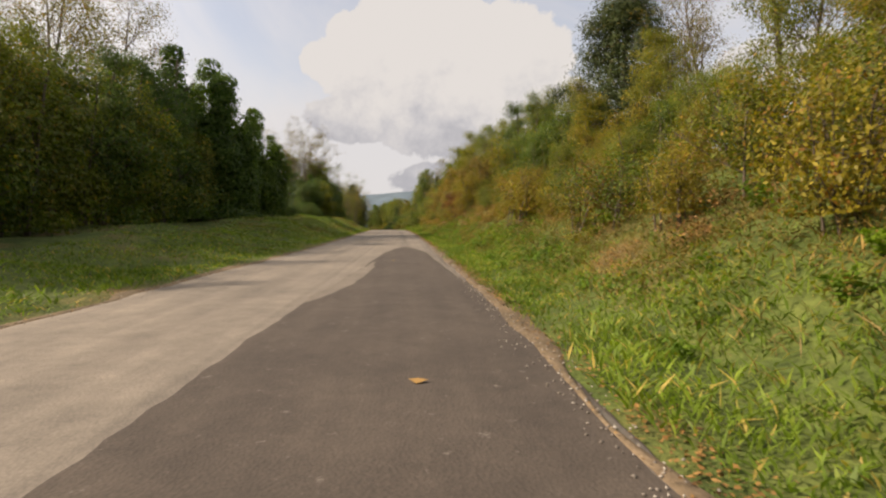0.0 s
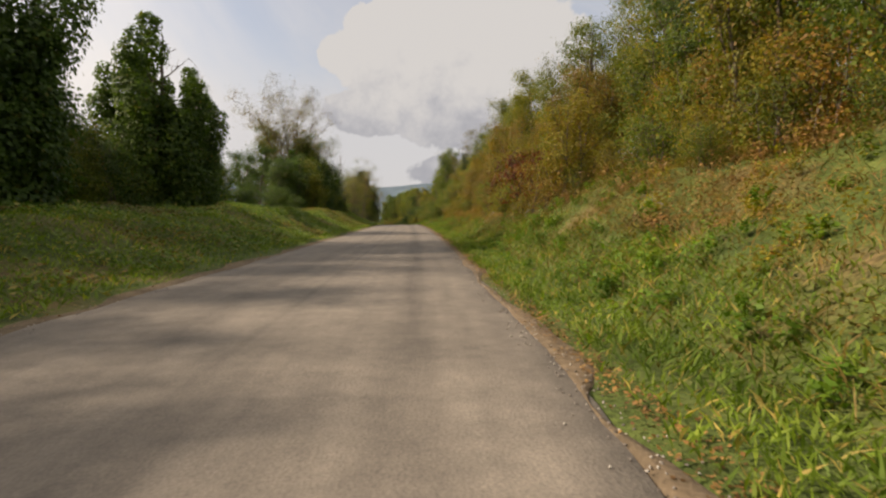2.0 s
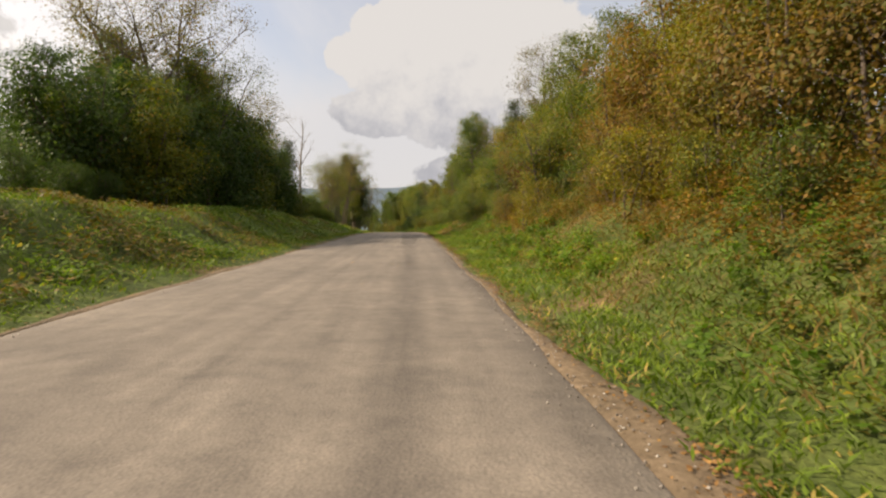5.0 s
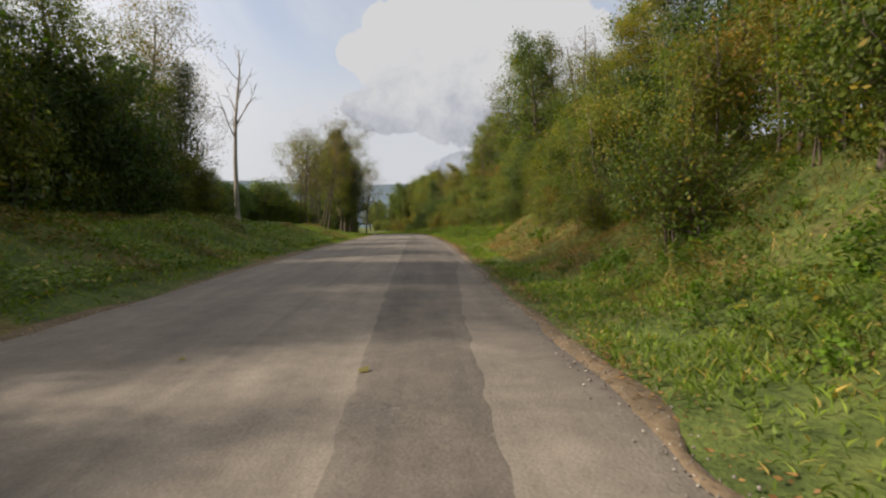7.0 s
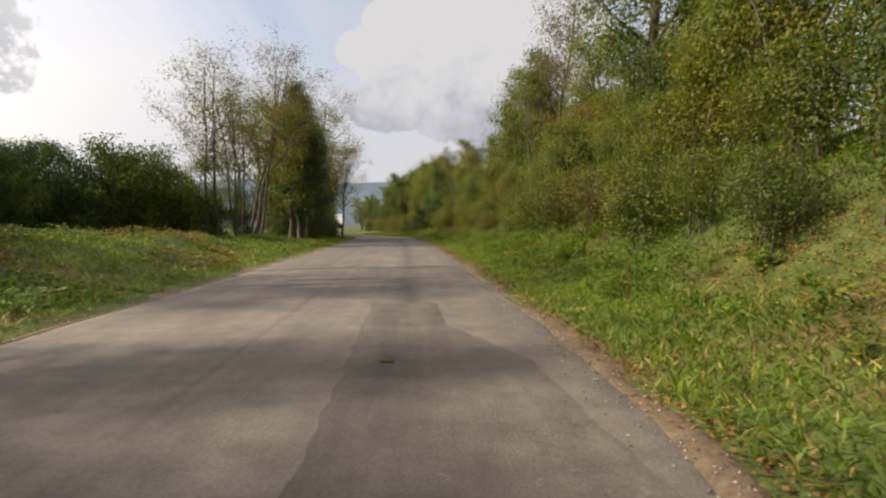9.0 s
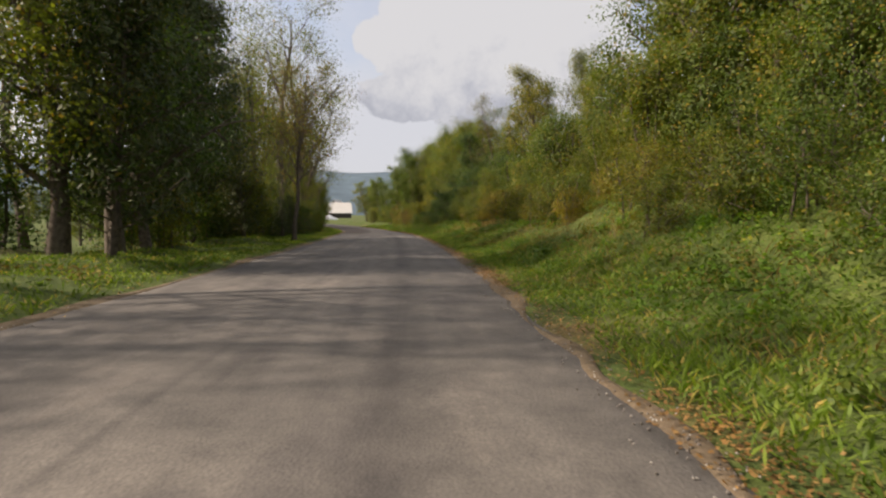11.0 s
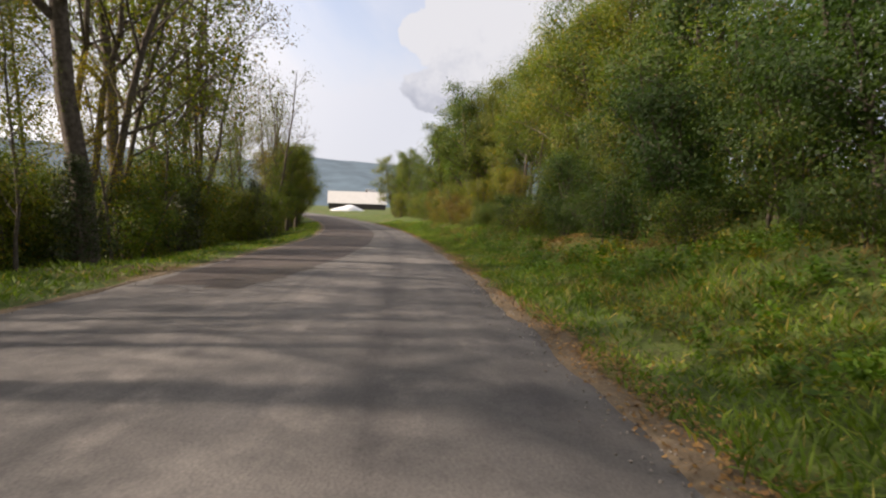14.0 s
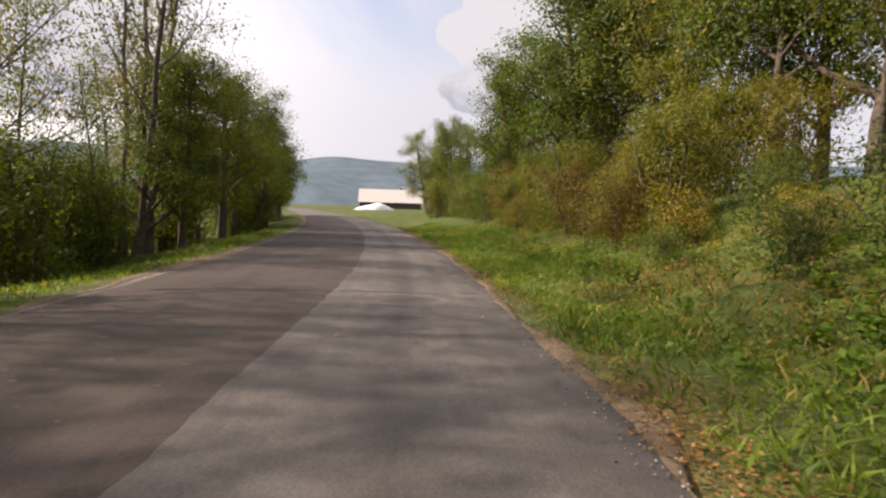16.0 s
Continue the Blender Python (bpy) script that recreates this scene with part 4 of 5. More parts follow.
STONE = material("grey_stone", 0.9)
STONE[1].links.new(ramp(STONE[1], [(0.0, (0.12, 0.105, 0.09)), (0.6, (0.24, 0.21, 0.18)), (1.0, (0.42, 0.39, 0.34))], STONE[1].nodes.new("ShaderNodeNewGeometry").outputs["Random Per Island"]).outputs[0], STONE[2].inputs["Base Color"])
for u0, wide, count in ((1.36, 0.12, 9000), (-4.72, 0.12, 3000)):
    s = rng.uniform(-1, 250, count)
    u = u0 + rng.normal(size=count) * wide
    p = place(s, u, np.maximum(land(s, u), 0.006) + 0.008)
    tagged(new("gravel", stones_mesh("gravel", p, 0.011, STONE[0], rng)), "grey stone crumbs scattered along the asphalt edge", "gravel", kind="stuff")


def fallen_leaf(s, u, size, mat, seed):
    g = np.random.default_rng(seed)
    pts = place(np.array([s]), np.array([u]), 0.05)
    me = leaves_mesh("fallen_leaf", pts, size, LEAF[mat], g, flat=2.0, aspect=0.8)
    tagged(new("fallen_leaf", me), "curled brown leaf lying on the asphalt" if mat == "litter" else "yellow leaf lying on the asphalt", "leaf", "leaves on the road", "thing")


for k, (s, u, z, m) in enumerate([(4.2, 0.05, 0.11, "litter"), (17.3, -0.5, 0.09, "rust"), (83.9, -0.5, 0.12, "litter"), (83.4, -0.35, 0.15, "rust"), (83.7, -0.05, 0.09, "yellow"), (84.6, -1.7, 0.1, "litter"),
                                  (79.5, -0.95, 0.08, "litter"), (103, -0.45, 0.13, "pale"), (130.5, -0.2, 0.13, "yellow"), (131.5, 0.1, 0.08, "pale"), (103.5, -2.2, 0.1, "yellow"), (229.6, 0.1, 0.1, "pale"),
                                  (230.4, 0.2, 0.1, "pale"), (229.9, -0.7, 0.09, "litter"), (231, 0.9, 0.1, "litter"), (182, -0.6, 0.1, "litter"), (183.4, -0.3, 0.08, "litter"), (210, -0.9, 0.1, "litter"), (60, -1, 0.1, "litter"),
                                  (48, 0.3, 0.1, "litter"), (150, -1.2, 0.1, "litter"), (165, 0.4, 0.1, "yellow"), (196, -1.4, 0.1, "pale")]):
    fallen_leaf(s, u, z, m, 900 + k)


# ---- woods and brush ----
airy = [make_tree("tree", 31, 15, 0.17, "pale", 6500, 0.13, 0.5, limbs=20, first=0.3, spread=0.42, up=0.9, twigs=8, cone=0.32, label="tall airy tree with thin pale grey-green leaves"),
        make_tree("tree", 32, 14, 0.15, "pale", 3800, 0.13, 0.45, limbs=15, first=0.35, spread=0.3, up=1.2, twigs=7, label="tall thin-crowned tree losing its leaves")]
full = [make_tree("tree", 11, 9, 0.18, "green", 14000, 0.105, 0.38, limbs=22, first=0.12, spread=0.36, label="leafy green roadside tree with a dense crown"),
        make_tree("tree", 12, 9, 0.18, "olive", 14000, 0.105, 0.38, limbs=22, first=0.12, spread=0.36, label="leafy olive-green tree turning yellow"),
        make_tree("tree", 13, 9, 0.18, "dark", 14000, 0.112, 0.38, limbs=22, first=0.10, spread=0.38, label="dense dark green broadleaf tree")]
thin = [make_tree("tree", 41, 12, 0.08, "olive", 5400, 0.105, 0.46, limbs=16, first=0.18, spread=0.24, up=0.9, twigs=6, label="slender woodland tree with sparse olive leaves"),
        make_tree("tree", 42, 12, 0.085, "green", 5400, 0.105, 0.46, limbs=16, first=0.18, spread=0.25, up=0.9, twigs=6, label="slender woodland tree with light green leaves"),
        make_tree("tree", 43, 11, 0.075, "yellow", 6000, 0.105, 0.46, limbs=15, first=0.35, spread=0.24, up=0.9, twigs=6, label="slender tree with thin yellow-green leaves")]
bare = [make_tree("tree", 51, 13, 0.10, "pale", 1300, 0.12, 0.5, limbs=21, first=0.3, spread=0.24, up=1.6, trunks=3, twigs=8, label="nearly bare tree with several upright stems"),
        make_tree("tree", 52, 13, 0.11, "olive", 1500, 0.12, 0.5, limbs=21, first=0.35, spread=0.26, up=1.4, trunks=2, twigs=8, label="nearly bare forked tree with a few leaves")]
dead = [make_tree("dead_tree", 53, 13.5, 0.21, "pale", 0, 0.1, 0.1, bark=BARK_PALE, limbs=9, first=0.4, spread=0.3, up=1.8, twigs=4, label="dead standing tree with bare pale branches")]
rusty = [make_tree("tree", 61, 16, 0.22, "pale", 15000, 0.125, 0.5, limbs=33, first=0.5, spread=0.36, up=0.7, trunks=3, twigs=8, cone=0.0, label="tall tree with a broad thin greyish-brown crown")]
vine = [make_vine_tree("tree", 71, 15.5, 4.3, 46000, 0.2, "tall tree smothered by dark green climbing vines"),
        make_vine_tree("tree", 72, 11.5, 3.2, 34000, 0.19, "vine-covered tree with hanging dark green leaves")]
cedar = [make_cedar("cedar_tree", 81, 9, 2.6, 9000, 0.17, "dark evergreen cedar with dense branches"),
         make_cedar("pine_tree", 83, 14, 3.4, 21000, 0.19, "tall dark pine with dense layered branches", 0.14),
         make_cedar("cedar_tree", 82, 4, 1.3, 4000, 0.13, "small dark evergreen cedar in the undergrowth"),
         make_cedar("cedar_tree", 84, 9.8, 3.7, 46000, 0.17, "broad dark evergreen cedar above the bank", 0.05, 0.5)]
kinds = (("green", "green"), ("olive", "olive and yellowing"), ("yellow", "yellow-leaved"), ("rust", "rust-brown"), ("dark", "dark green"))
bush = [make_tree("shrub", 20 + i, 3.2, 0.035, k, 8500, 0.072, 0.25, limbs=22, first=0.06, spread=0.5, up=0.9, trunks=5, twigs=4, stem="stem", label="dense %s roadside shrub with many thin stems" % w) for i, (k, w) in enumerate(kinds)]
under = [make_tree("undergrowth_bush", 120 + i, 4.2, 0.05, k, 10000, 0.108, 0.33, limbs=24, first=0.03, spread=0.5, up=0.7, trunks=5, twigs=4, stem="stem", label="dense %s bush in the undergrowth" % w) for i, (k, w) in enumerate((("dark", "dark green"), ("green", "green"), ("olive", "olive-green")))]
bramble = [make_tree("bramble_bush", 90 + i, 1.5, 0.015, k, 4200, 0.056, 0.18, limbs=24, first=0.02, spread=0.75, up=0.6, trunks=6, twigs=3, stem="stem", label="low tangled %s brush on the bank" % w) for i, (k, w) in enumerate(kinds)]
sumac = [make_tree("sumac_shrub", 99, 2.6, 0.03, "sumac", 2600, 0.115, 0.2, limbs=18, first=0.4, spread=0.22, up=1.4, trunks=9, twigs=3, droop=1.5, stem="stem", label="red-brown sumac thicket with bare upright stems")]


def make_weed(seed, height, wide, size, count, label):
    """A leafy weed: leaves up a few stalks, in one mesh."""
    g = np.random.default_rng(seed)
    pts = []
    for k in range(7):
        az, out = g.uniform(0, 6.28), g.uniform(0.2, 1.0) * wide
        t = np.sqrt(g.uniform(0.03, 1, count // 7))
        pts.append(np.column_stack([np.cos(az) * out * t, np.sin(az) * out * t, height * t * g.uniform(0.7, 1.0)]) + g.normal(size=(count // 7, 3)) * 0.03)
    return tagged(new("weed_plant", leaves_mesh("weed_plant", np.concatenate(pts), size, LEAF["weed"], g, flat=0.2)), label, "weed")


weed = [make_weed(101, 0.4, 0.3, 0.08, 210, "bright green leafy weed on the bank"), make_weed(102, 0.6, 0.25, 0.085, 210, "tall light green weed on the bank")]
fan = [make_tree("tree", 55, 13, 0.085, "pale", 6600, 0.105, 0.42, limbs=30, first=0.28, spread=0.36, up=0.85, trunks=3, twigs=7, cone=0.32, label="airy fan-shaped tree with thin pale foliage"),
       make_tree("tree", 56, 12, 0.08, "olive", 6800, 0.105, 0.42, limbs=28, first=0.25, spread=0.35, up=0.85, trunks=3, twigs=7, cone=0.32, label="many-stemmed tree with thin olive foliage")]
big = [make_tree("tree", 57, 15, 0.23, "olive", 6500, 0.11, 0.5, limbs=15, first=0.3, spread=0.42, up=0.8, twigs=8, cone=0.3, label="large thick-trunked tree with a thin crown")]
golden = [make_tree("tree", 14, 9, 0.16, "gold", 14000, 0.098, 0.38, limbs=18, first=0.14, spread=0.34, up=0.9, label="leafy tree turning olive-yellow on the bank")]

open_tree = [make_tree("tree", 15, 10, 0.15, "olive", 17000, 0.105, 0.5, limbs=20, first=0.3, spread=0.36, up=0.6, cone=0.3, twigs=7, label="open-crowned olive-green tree on the bank"),
             make_tree("tree", 16, 10, 0.14, "green", 17000, 0.105, 0.5, limbs=20, first=0.28, spread=0.36, up=0.6, cone=0.3, twigs=7, label="open-crowned green tree on the bank")]

rng = np.random.default_rng(5)
# beyond the far verge
scatter(airy, [(50, -23.6, 1.25, 0), (30, -25, 0.8, 1), (38, -23, 1.0, 0), (43, -24, 1.15, 0), (106, -18, 0.8, 0), (112, -15, 0.75, 1), (118, -17, 0.85, 0), (137, -17.4, 0.98, 0), (134, -16.5, 0.8, 1), (185, -5.9, 0.62, 0), (186, -13, 0.9, 1)], "trees beyond the verge", rng)
scatter(fan, [(174, -12.5, 1.2, 1), (181, -13, 1.3, 1), (127.5, -15.2, 1.05, 1), (136, -15, 0.8, 0), (163, -9.4, 1.02, 0), (160, -11.6, 0.88, 0), (161.5, -10.6, 0.85, 1), (111, -14.5, 1.05, 1), (210, -11, 1.45, 0), (203, -11, 1.4, 1), (216.5, -10, 1.45, 1), (222, -11.5, 1.4, 1), (227, -10, 1.3, 0), (231, -11.8, 1.3, 1), (191, -13, 1.35, 1), (239, -10.5, 0.95, 0), (251, -8.5, 0.9, 0)], "trees beyond the verge", rng)
scatter(full, [(40, -17, 1.1, 2), (36, -17.2, 1.1, 2), (110, -20.5, 1.45, 0), (113, -24.5, 1.1, 2), (117, -29, 0.95, 2), (109, -26.5, 0.85, 2), (105, -22, 0.9, 2), (121, -13.5, 1.0, 1), (127, -13.5, 0.75, 1), (122, -17.5, 1.0, 2), (125, -15, 0.75, 1), (129.5, -15.5, 0.7, 1), (133, -14, 0.6, 1), (101, -13.5, 0.85, 2), (96, -14.5, 0.7, 2), (117, -15, 1.1, 2), (135, -18.5, 1.0, 2), (132, -20, 0.85, 2), (138, -16.8, 0.8, 1), (10, -14.5, 0.75, 0), (13, -15.5, 0.75, 0), (16, -15.2, 0.85, 1), (19, -15, 0.85, 1), (22, -15.4, 0.9, 1), (25.5, -15.6, 0.9, 1), (29, -15.8, 0.95, 2), (32.5, -16, 0.95, 1), (26, -19, 0.9, 1), (35, -20, 0.95, 1), (38, -16.5, 1.0, 2), (42.5, -17.5, 1.0, 1), (55, -22, 1.0, 1), (7, -19, 0.8, 0), (0, -20, 0.9, 1),
               (99, -19, 0.95, 2), (105, -12.5, 0.75, 1), (103, -17, 0.85, 2), (112, -15, 1.15, 1), (118, -17.5, 1.1, 2), (116, -16.5, 1.0, 0), (109, -16, 1.25, 0), (107, -12.8, 0.8, 0), (111.5, -15.4, 1.2, 1), (158, -19.3, 0.65, 2), (150, -26, 0.85, 2), (155, -24, 0.7, 0),
               (163, -14, 0.5, 0), (168, -8.4, 1.1, 1), (170, -8.0, 1.1, 2), (173, -8.5, 0.85, 2)], "trees beyond the verge", rng)
scatter(vine, [(63, -16.2, 1.03, 1), (66.5, -15.2, 0.8, 1), (99.5, -14.8, 0.7, 1), (47, -15.2, 0.84, 0), (52.5, -17.5, 0.72, 1), (44.5, -17.0, 1.12, 1), (127.5, -15.5, 0.72, 1)], "vine-covered trees", rng, 1)
scatter(rusty, [(108, -16.0, 1.0, 0)], "trees beyond the verge", rng)
scatter(dead, [(140.5, -12.9, 1.03, 0), (67, -15.4, 0.72, 0)], "dead trees", rng, 0.8)
scatter(cedar, [(176, -9.8, 0.9, 1), (180.5, -9.6, 1.05, 1), (188, -9.9, 0.6, 1), (130, -13, 0.95, 0), (168.5, -7.4, 0.95, 0), (184, -8.2, 0.8, 2), (187, -8.2, 0.8, 2), (193, -7.8, 0.7, 2), (199, -8, 0.8, 2), (205, -8.4, 0.75, 2), (212, -8, 0.7, 2), (232, -8.4, 1.0, 2), (221, -9, 0.8, 2)], "evergreens", rng)
row = []
for s in np.arange(184, 262, 5.2):
    k = 0.75 if 218 < s < 241 else 0.9
    if k > 0.8:
        row.append((s, -7.8 - rng.uniform(0, 1.3), rng.uniform(0.5, 0.8) * k))
    row.append((s + 1.5, -9.5 - rng.uniform(0, 5), rng.uniform(0.7, 1.0) * k * (1.15 if s < 232 else 1.0)))
scatter(thin, row, "woodland trees", rng)
scatter(big, [(213.5, -8.6, 1.3), (201, -9.5, 1.25), (220, -10.5, 1.25)], "nearly bare trees", rng, 2)
scatter(bare, [(192, -8.7, 1.0, 1), (244.5, -8.3, 1.1, 0), (248, -8.6, 1.1, 1), (224, -9.4, 0.95, 0), (198, -8.6, 0.8, 1)], "nearly bare trees", rng)
scatter(full, [(s, -7.0 - rng.uniform(0, 1.8), rng.uniform(0.75, 1.0), int(rng.choice([0, 1, 1]))) for s in np.arange(246, 300, 3.6)] + [(244, -8.5, 0.8, 0)], "woodland trees", rng)
scatter(under, [(s, -13.0 - 2.6 * min(s / 32, 1) - rng.uniform(0, 1.5), rng.uniform(0.75, 1.2) * (1.4 if s < 44 else 1.0), int(rng.choice([0, 1, 2, 2]))) for s in np.arange(3, 74, 1.4)] + [(s, -12.5 - rng.uniform(0, 3), rng.uniform(0.35, 0.6), 0) for s in np.arange(74, 98, 2.4)]
        + [(s, -12 - rng.uniform(0, 3), rng.uniform(0.7, 1.3) * (0.65 if s > 123 else 1.4), int(rng.choice([0, 0, 2]))) for s in np.arange(94, 136, 1.6)], "undergrowth", rng)
scatter(under, [(155, -14.6, 1.25, 1), (157.5, -13.6, 1.15, 1), (159, -15.2, 1.35, 1), (150, -17, 1.0, 0), (146.5, -19, 1.15, 0), (153, -17.8, 1.1, 1), (148, -23, 1.4, 0), (151, -25, 1.5, 0), (161, -13.2, 1.2, 1)], "undergrowth", rng)
scatter(under, [(s, -8.0 - rng.uniform(0, 3.2), rng.uniform(0.55, 1.05), int(rng.choice([1, 2, 2, 2]))) for s in np.arange(174, 300, 1.9)], "undergrowth", rng)
scatter(under, [(s, -12.5 - rng.uniform(0, 7), rng.uniform(0.6, 1.15), int(rng.choice([0, 1, 2]))) for s in np.arange(138, 175, 1.7)], "undergrowth", rng)
# far hedges and single trees
scatter(full, [(float(rng.uniform(60, 330)), float(rng.uniform(-130, -38)), rng.uniform(0.7, 1.3)) for k in range(45)], "distant trees", rng)
scatter(full, [(s, -60 - rng.uniform(0, 15), rng.uniform(0.8, 1.2)) for s in np.arange(300, 420, 9)] + [(s, 25 + rng.uniform(0, 25), rng.uniform(0.7, 1.1)) for s in np.arange(300, 350, 8)], "distant trees", rng)

# the bank
def bank_kind(s, rng):
    for lo, hi, w in ((-9, 26, (2, 4, 4, 0.6, 0)), (26, 44, (3, 3, 2, 1, 0)), (44, 66, (1, 3, 3, 4, 0)), (66, 96, (1, 3, 3, 5, 0)), (96, 130, (3, 4, 0, 1, 1)), (130, 165, (5, 3, 0, 1, 1)), (165, 200, (3, 4, 2, 1, 0)), (200, 232, (4, 1, 0, 0, 5)), (232, 400, (3, 4, 3, 1, 0))):
        if lo <= s < hi:
            return int(rng.choice(5, p=np.array(w) / sum(w)))
    return 0


scatter(bramble, [(s, 4.3 + rng.uniform(0, 1.6) + (0.6 if s > 165 else 1.5 if 23 < s < 46 else 0), rng.uniform(0.5, 1.15), bank_kind(s, rng)) for s in np.arange(1.5, 250, 1.15)], "brush on the bank", rng)
scatter(bramble, [(s, 6.8 + rng.uniform(0, 2.4), rng.uniform(0.6, 1.1), bank_kind(s, rng)) for s in np.arange(160, 252, 1.9) if not 226 < s < 236], "brush on the bank", rng)
scatter(bush, [(s, 5.6 + rng.uniform(0, 1.5) + (1.2 if 160 < s < 192 else 1.6 if 23 < s < 46 else 0), rng.uniform(0.65, 1.05) * (0.62 if s < 26 else 1.0), bank_kind(s, rng)) for s in np.arange(2, 275, 1.8) if not 224 < s < 236], "shrubs on the bank", rng)
scatter(bush, [(s, 7.6 + rng.uniform(0, 1.6), rng.uniform(1.05, 1.5) * (0.55 if s < 28 else 1.0), bank_kind(s, rng)) for s in np.arange(2, 225, 2.2)], "shrubs on the bank", rng)
scatter(full, [(s, 9.0 + rng.uniform(0, 3.5), rng.uniform(0.7, 1.0), int(rng.choice([0, 2, 2] if s > 195 else [0, 1, 1]))) for s in np.arange(48, 225, 4.2) if not 186 < s < 202], "trees on the bank", rng)
scatter(full, [(36, 10.5, 0.75, 1), (40, 9.6, 0.8, 0), (43.5, 10.2, 0.85, 1), (46, 9.4, 0.85, 2), (51, 9.6, 0.8, 1)], "trees on the bank", rng)
scatter(golden, [(15.5, 10.5, 0.62), (19.5, 9.6, 0.55), (24, 10.2, 0.62), (11.5, 9.8, 0.5), (28, 9.0, 0.55), (192, 9.2, 1.0), (197, 10, 0.95), (188, 11, 0.9), (171, 9.5, 0.85), (120, 9.5, 0.8), (70, 9.5, 0.8)], "trees on the bank", rng)
scatter(thin, [(s, 9 + rng.uniform(0, 4), rng.uniform(0.6, 0.85)) for s in np.arange(42, 225, 7.0)], "trees on the bank", rng)
scatter(cedar, [(30.5, 11.6, 1.0, 3), (118, 9.5, 0.9, 0)], "evergreens", rng)
scatter(full, [(s, 8.8 + rng.uniform(0, 3.5), rng.uniform(0.85, 1.2), int(rng.choice([0, 0, 1]))) for s in np.arange(240, 300, 4.0)], "trees on the bank", rng)
scatter(thin, [(s, 9.0 + rng.uniform(0, 2.0), rng.uniform(0.75, 0.95)) for s in np.arange(223, 242, 6.5)], "trees on the bank", rng)
scatter(open_tree, [(222, 10, 1.0, 0), (226.5, 10.4, 1.05, 1), (231, 10, 1.0, 0), (235, 10.8, 1.1, 0), (239.5, 10.2, 1.1, 1), (243.5, 10.8, 1.15, 1), (248, 11.5, 1.2, 0), (216, 10.5, 1.0, 1)], "trees on the bank", rng)
scatter(bush, [(s, 8.4 + rng.uniform(0, 1.8), rng.uniform(0.8, 1.15), int(rng.choice([0, 1, 1, 2]))) for s in np.arange(237, 264, 2.0)], "shrubs on the bank", rng)
scatter(full, [(232, 11.6, 1.35, 1), (238, 12, 1.4, 0), (227.5, 11.8, 1.25, 1), (225, 12.5, 1.1, 1), (230, 13.5, 1.2, 0), (236, 13, 1.25, 1), (241.5, 13.5, 1.3, 1), (246, 10.5, 1.1, 1), (219, 9.6, 0.9, 1), (172, 9.0, 1.3, 1), (168, 10, 1.3, 0), (177, 9.8, 1.15, 0), (256, 10.5, 1.4, 0), (262, 12, 1.4, 0), (249, 8.8, 1.3, 0), (148, 9.0, 1.45, 0), (76, 10, 1.1, 1), (135, 8.2, 1.1, 0)], "trees on the bank", rng)
scatter(airy, [(163, 9.5, 0.95, 0), (136, 9.5, 0.75, 1), (112, 10, 0.7, 0), (205, 10, 0.75, 1), (176, 11, 0.75, 0), (86, 10.5, 0.65, 1), (22, 12, 0.5, 0), (14, 11, 0.42, 1), (18, 13, 0.5, 0), (27, 13.5, 0.5, 1)], "trees on the bank", rng)
scatter(bare, [(163, 8.5, 0.75, 1), (193, 9.5, 0.7, 0), (236, 11, 0.7, 1), (130, 9.5, 0.7, 0)], "nearly bare trees", rng)
scatter(sumac, [(52, 5.6, 0.9), (54, 5.3, 1.0), (56.5, 5.5, 1.0), (59, 5.4, 1.0), (62, 5.7, 0.95), (186, 6.6, 0.6), (188, 6.3, 0.62), (190, 6.5, 0.55), (97, 6.2, 0.9), (100, 6.0, 0.8), (84, 5.8, 0.7)], "sumac thickets", rng)
scatter(weed, [(float(rng.uniform(1, 240)), float(rng.uniform(3.0, 5.4)), rng.uniform(0.4, 0.8)) for k in range(230)], "weeds on the bank", rng)
rng = np.random.default_rng(91)
scatter(under, [(s, -10.0 - rng.uniform(0, 4), rng.uniform(0.75, 1.1), int(rng.choice([0, 0, 2]))) for s in np.arange(186, 248, 2.2)], "undergrowth", rng)
retire(open_tree + big + fan + golden + airy + full + thin + bare + dead + rusty + vine + cedar + bush + under + bramble + sumac + weed)


def fallen_branch(s, u, length, turn, seed):
    """A dead branch caught in the weeds: a bent stick with a few side twigs."""
    g = np.random.default_rng(seed)
    t = np.linspace(-0.5, 0.5, 7)
    pts = np.column_stack([t * length, np.cumsum(g.normal(size=7)) * 0.03 * length, 0.25 + 0.12 * t + g.normal(size=7) * 0.02])
    sticks = [list(zip(pts, 0.014 * (0.75 - t)))]
    for k in (2, 3, 4, 5):
        d = np.array([0.35, g.choice([-1, 1]) * 0.3, g.uniform(0.0, 0.2)]) * 0.8 * length * g.uniform(0.5, 0.9)
        sticks.append([(pts[k], 0.007), (pts[k] + d * 0.5 + g.normal(size=3) * 0.02, 0.005), (pts[k] + d, 0.003)])
    a = spot(s, u)
    b = spot(s, u + 0.5)
    ob = new("fallen_branch", tubes_mesh("fallen_branch", sticks, BARK_PALE, 5))
    ob.matrix_world = Matrix.Translation(a - Vector((0, 0, 0.12))) @ pose(0, 0, 0, 0, -math.degrees(math.atan2(b.z - a.z, 0.5)), 0) @ pose(0, 0, 0, 0, 0, turn)
    tagged(ob, "dry pale fallen branch lying in weeds on the bank", "branch", "fallen branches")


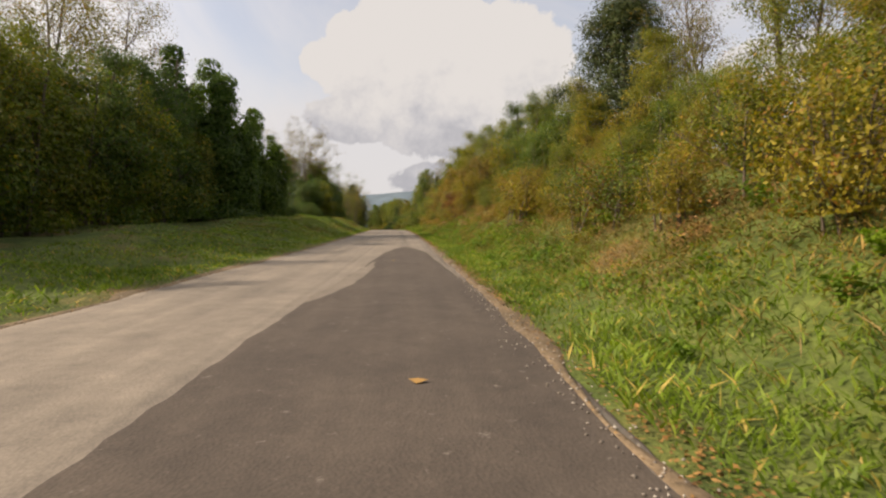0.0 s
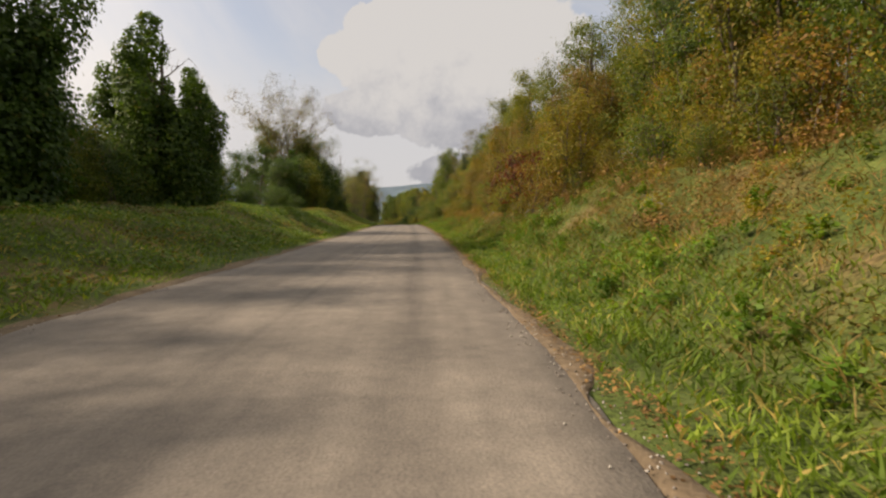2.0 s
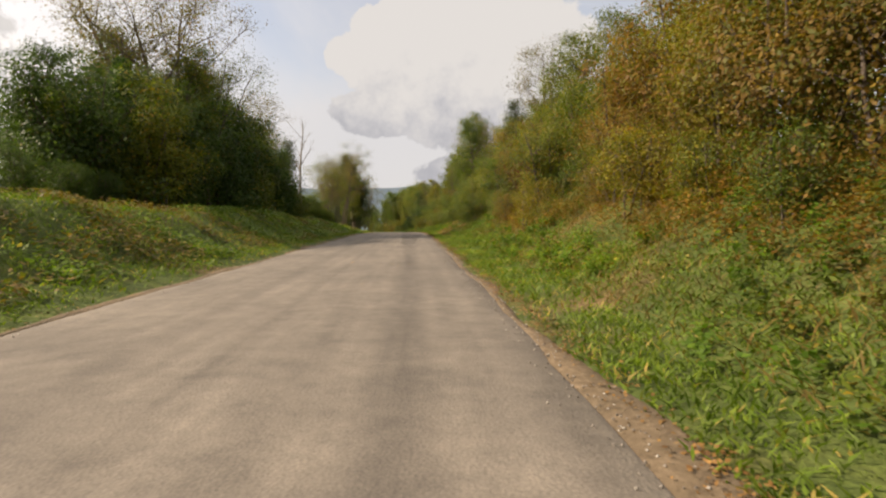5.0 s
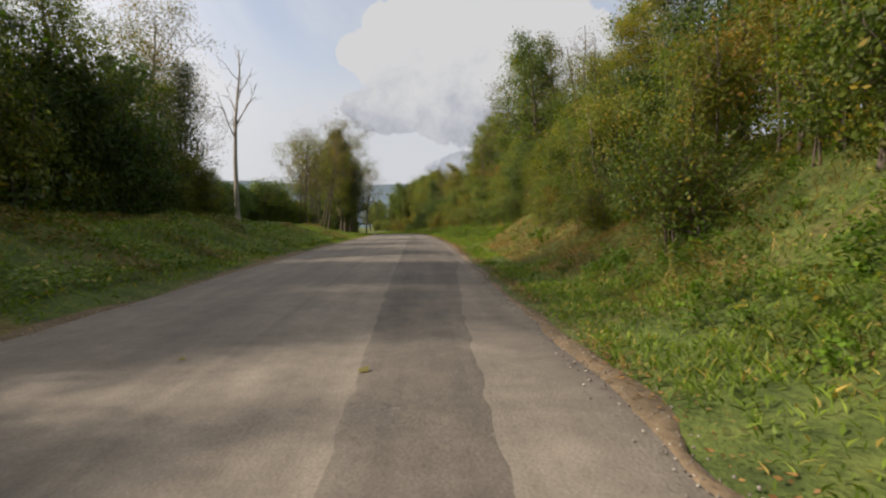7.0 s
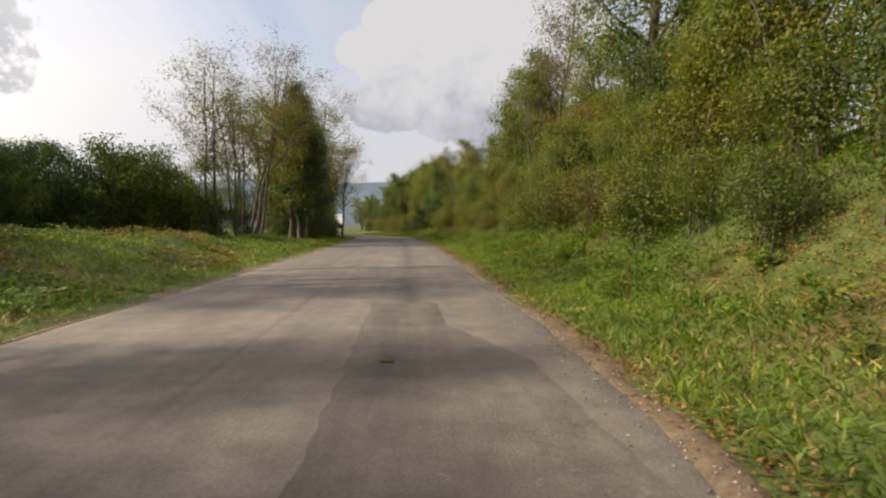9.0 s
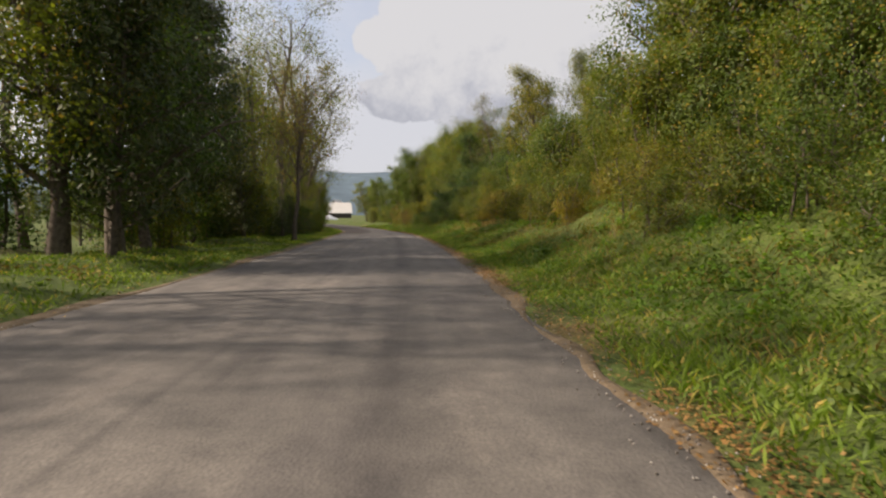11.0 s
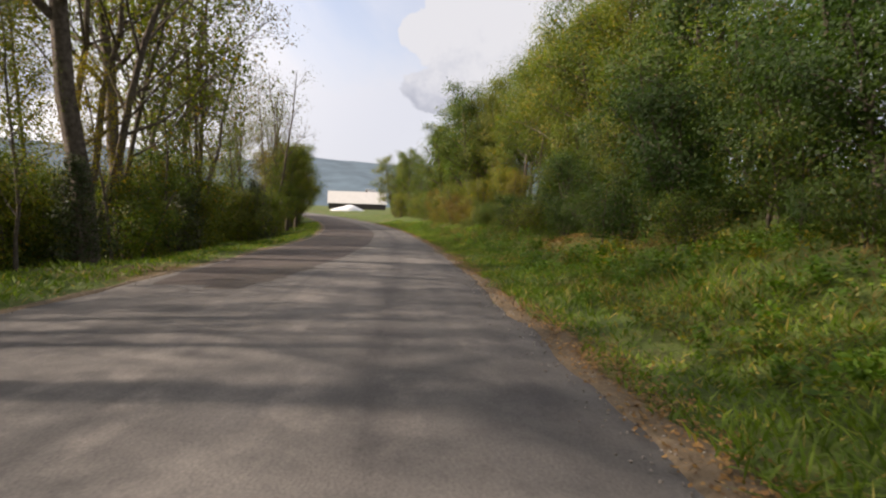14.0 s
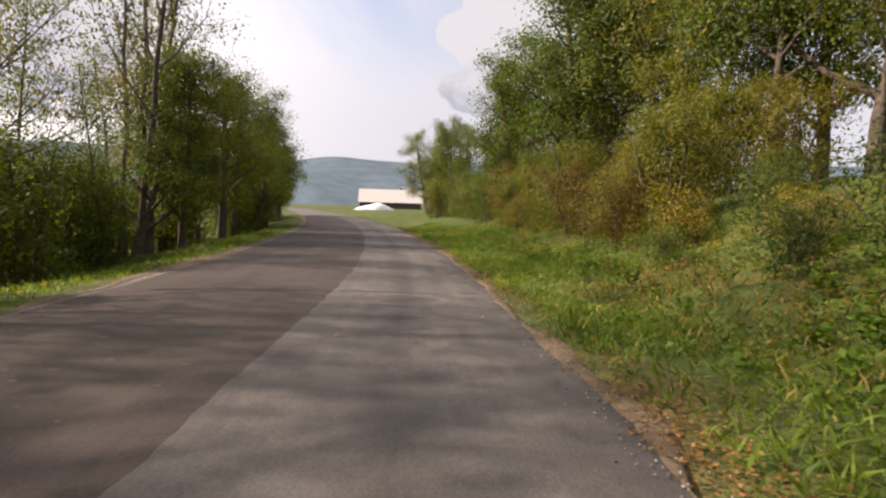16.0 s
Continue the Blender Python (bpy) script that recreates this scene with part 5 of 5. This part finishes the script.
for k, (s, u, l, turn) in enumerate([(49.5, 4.6, 1.6, 60), (50.4, 5.2, 1.8, -30), (51.5, 4.2, 1.2, 20), (53, 5.0, 1.5, 120), (47.5, 4.9, 1.3, 150), (58, 4.5, 1.4, 40), (88, 3.9, 1.5, 10), (38, 4.8, 1.4, 75), (69, 4.6, 1.6, 100), (147, 4.4, 1.3, 30)]):
    fallen_branch(s, u, 0.7 * l, turn, 700 + k)


# ---- farm and hills beyond the bend ----
def plain(name, c, rough, metal=0.0, vary=0.15, scale=1.5):
    m, nt, b = material(name, rough)
    f = noise_tex(nt, scale, 5)
    lo, hi = tuple(v * (1 - vary) for v in c), tuple(v * (1 + vary) for v in c)
    nt.links.new(ramp(nt, [(0.3, lo), (0.7, hi)], f).outputs[0], b.inputs["Base Color"])
    b.inputs["Metallic"].default_value = metal
    return m


ROOF = plain("white_sheet_roof", (0.55, 0.53, 0.49), 0.5)
WALL = plain("dark_barn_boards", (0.07, 0.06, 0.055), 0.9)
PLASTIC = plain("white_plastic", (0.8, 0.8, 0.8), 0.35, vary=0.05)


def part(name, bm, mat, parent, label=""):
    me = bpy.data.meshes.new(name)
    bm.to_mesh(me)
    bm.free()
    me.materials.append(mat)
    return child(name, me, parent, label)


def box(bm, x0, x1, y0, y1, z0, z1):
    v = [bm.verts.new(q) for q in ((x0, y0, z0), (x1, y0, z0), (x1, y1, z0), (x0, y1, z0), (x0, y0, z1), (x1, y0, z1), (x1, y1, z1), (x0, y1, z1))]
    for f in ((3, 2, 1, 0), (4, 5, 6, 7), (0, 1, 5, 4), (1, 2, 6, 5), (2, 3, 7, 6), (3, 0, 4, 7)):
        bm.faces.new([v[k] for k in f])


def gable_barn(length, depth, eave, ridge, at, turn, label):
    root = new("barn")
    root.matrix_world = Matrix.Translation(at) @ pose(0, 0, 0, 0, 0, turn)
    for y0, y1 in ((-depth / 2, -depth / 2 + 0.3), (depth / 2 - 0.3, depth / 2)):
        bm = bmesh.new()
        box(bm, -length / 2, length / 2, y0, y1, -1, eave)
        part("wall", bm, WALL, root)
    for x in (-length / 2, length / 2 - 0.3):
        bm = bmesh.new()
        a = [bm.verts.new((x, y, z)) for y, z in ((-depth / 2 + 0.3, -1), (depth / 2 - 0.3, -1), (depth / 2 - 0.3, eave), (0, ridge - 0.2), (-depth / 2 + 0.3, eave))]
        r = bmesh.ops.extrude_face_region(bm, geom=[bm.faces.new(a)])
        bmesh.ops.translate(bm, vec=(0.3, 0, 0), verts=[g for g in r["geom"] if isinstance(g, bmesh.types.BMVert)])
        part("gable_wall", bm, WALL, root)
    for sgn in (-1, 1):
        bm = bmesh.new()
        o = 0.6
        lo = (sgn * (depth / 2 + o), eave - o * (ridge - eave) / (depth / 2))
        q = [(-length / 2 - o, *lo), (length / 2 + o, *lo), (length / 2 + o, 0, ridge), (-length / 2 - o, 0, ridge)]
        v = [bm.verts.new(k) for k in q] + [bm.verts.new((k[0], k[1], k[2] + 0.2)) for k in q]
        for f in ((0, 1, 2, 3), (7, 6, 5, 4), (0, 4, 5, 1), (1, 5, 6, 2), (2, 6, 7, 3), (3, 7, 4, 0)):
            bm.faces.new([v[k] for k in f])
        part("roof", bm, ROOF, root, "white sheet-metal roof slope")
    return tagged(root, label, "barn", "farm buildings")


FARM = float(place(np.array([400.0]), np.array([0.0]))[0][2])
gable_barn(29, 14, 3.6, 9.4, (-69, 498, FARM - 0.4), 14, "long dark barn with a white metal roof")
gable_barn(12, 9, 4.5, 11.5, (-66, 520, FARM - 0.4), 80, "smaller barn with a pale peaked roof")


def silage_bag(at, turn, length, height):
    """A lumpy white plastic sleeve, higher in the middle."""
    g = np.random.default_rng(3)
    t = np.linspace(0, 1, 30)
    a = np.linspace(0, math.pi, 16)
    T, A = np.meshgrid(t, a, indexing="ij")
    env = np.sin(math.pi * np.clip(T, 0.02, 0.98)) ** 0.35 * (0.72 + 0.28 * np.exp(-((T - 0.62) / 0.2) ** 2)) + 0.02 * np.sin(T * 60)
    pts = np.stack([(T - 0.5) * length, -np.cos(A) * 1.6 * env, np.sin(A) * height * env - 0.05], -1)
    ob = new("silage_bag", grid_mesh("silage_bag", pts, PLASTIC))
    ob.matrix_world = Matrix.Translation(at) @ pose(0, 0, 0, 0, 0, turn)
    return tagged(ob, "long white plastic silage bag lying on grass", "silage bag")


silage_bag((-40.8, 356.0, FARM - 0.3), 10, 9.5, 2.3)

# distance haze is mixed into the base colour: blue-grey instead of wood green
HILL = plain("hazy_wooded_hillside", (0.085, 0.122, 0.15), 1.0, vary=0.25, scale=0.012)
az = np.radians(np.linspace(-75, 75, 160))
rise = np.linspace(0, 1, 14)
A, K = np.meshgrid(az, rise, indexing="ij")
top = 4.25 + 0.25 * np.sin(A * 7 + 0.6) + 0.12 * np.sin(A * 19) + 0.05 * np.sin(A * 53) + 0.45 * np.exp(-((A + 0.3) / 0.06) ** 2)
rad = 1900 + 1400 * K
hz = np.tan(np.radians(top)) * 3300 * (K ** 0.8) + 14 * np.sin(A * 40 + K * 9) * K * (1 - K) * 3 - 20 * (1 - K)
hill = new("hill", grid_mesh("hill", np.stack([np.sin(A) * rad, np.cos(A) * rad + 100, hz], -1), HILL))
tagged(hill, "long wooded ridge on the horizon, distance haze painted blue", "hill", kind="structure")
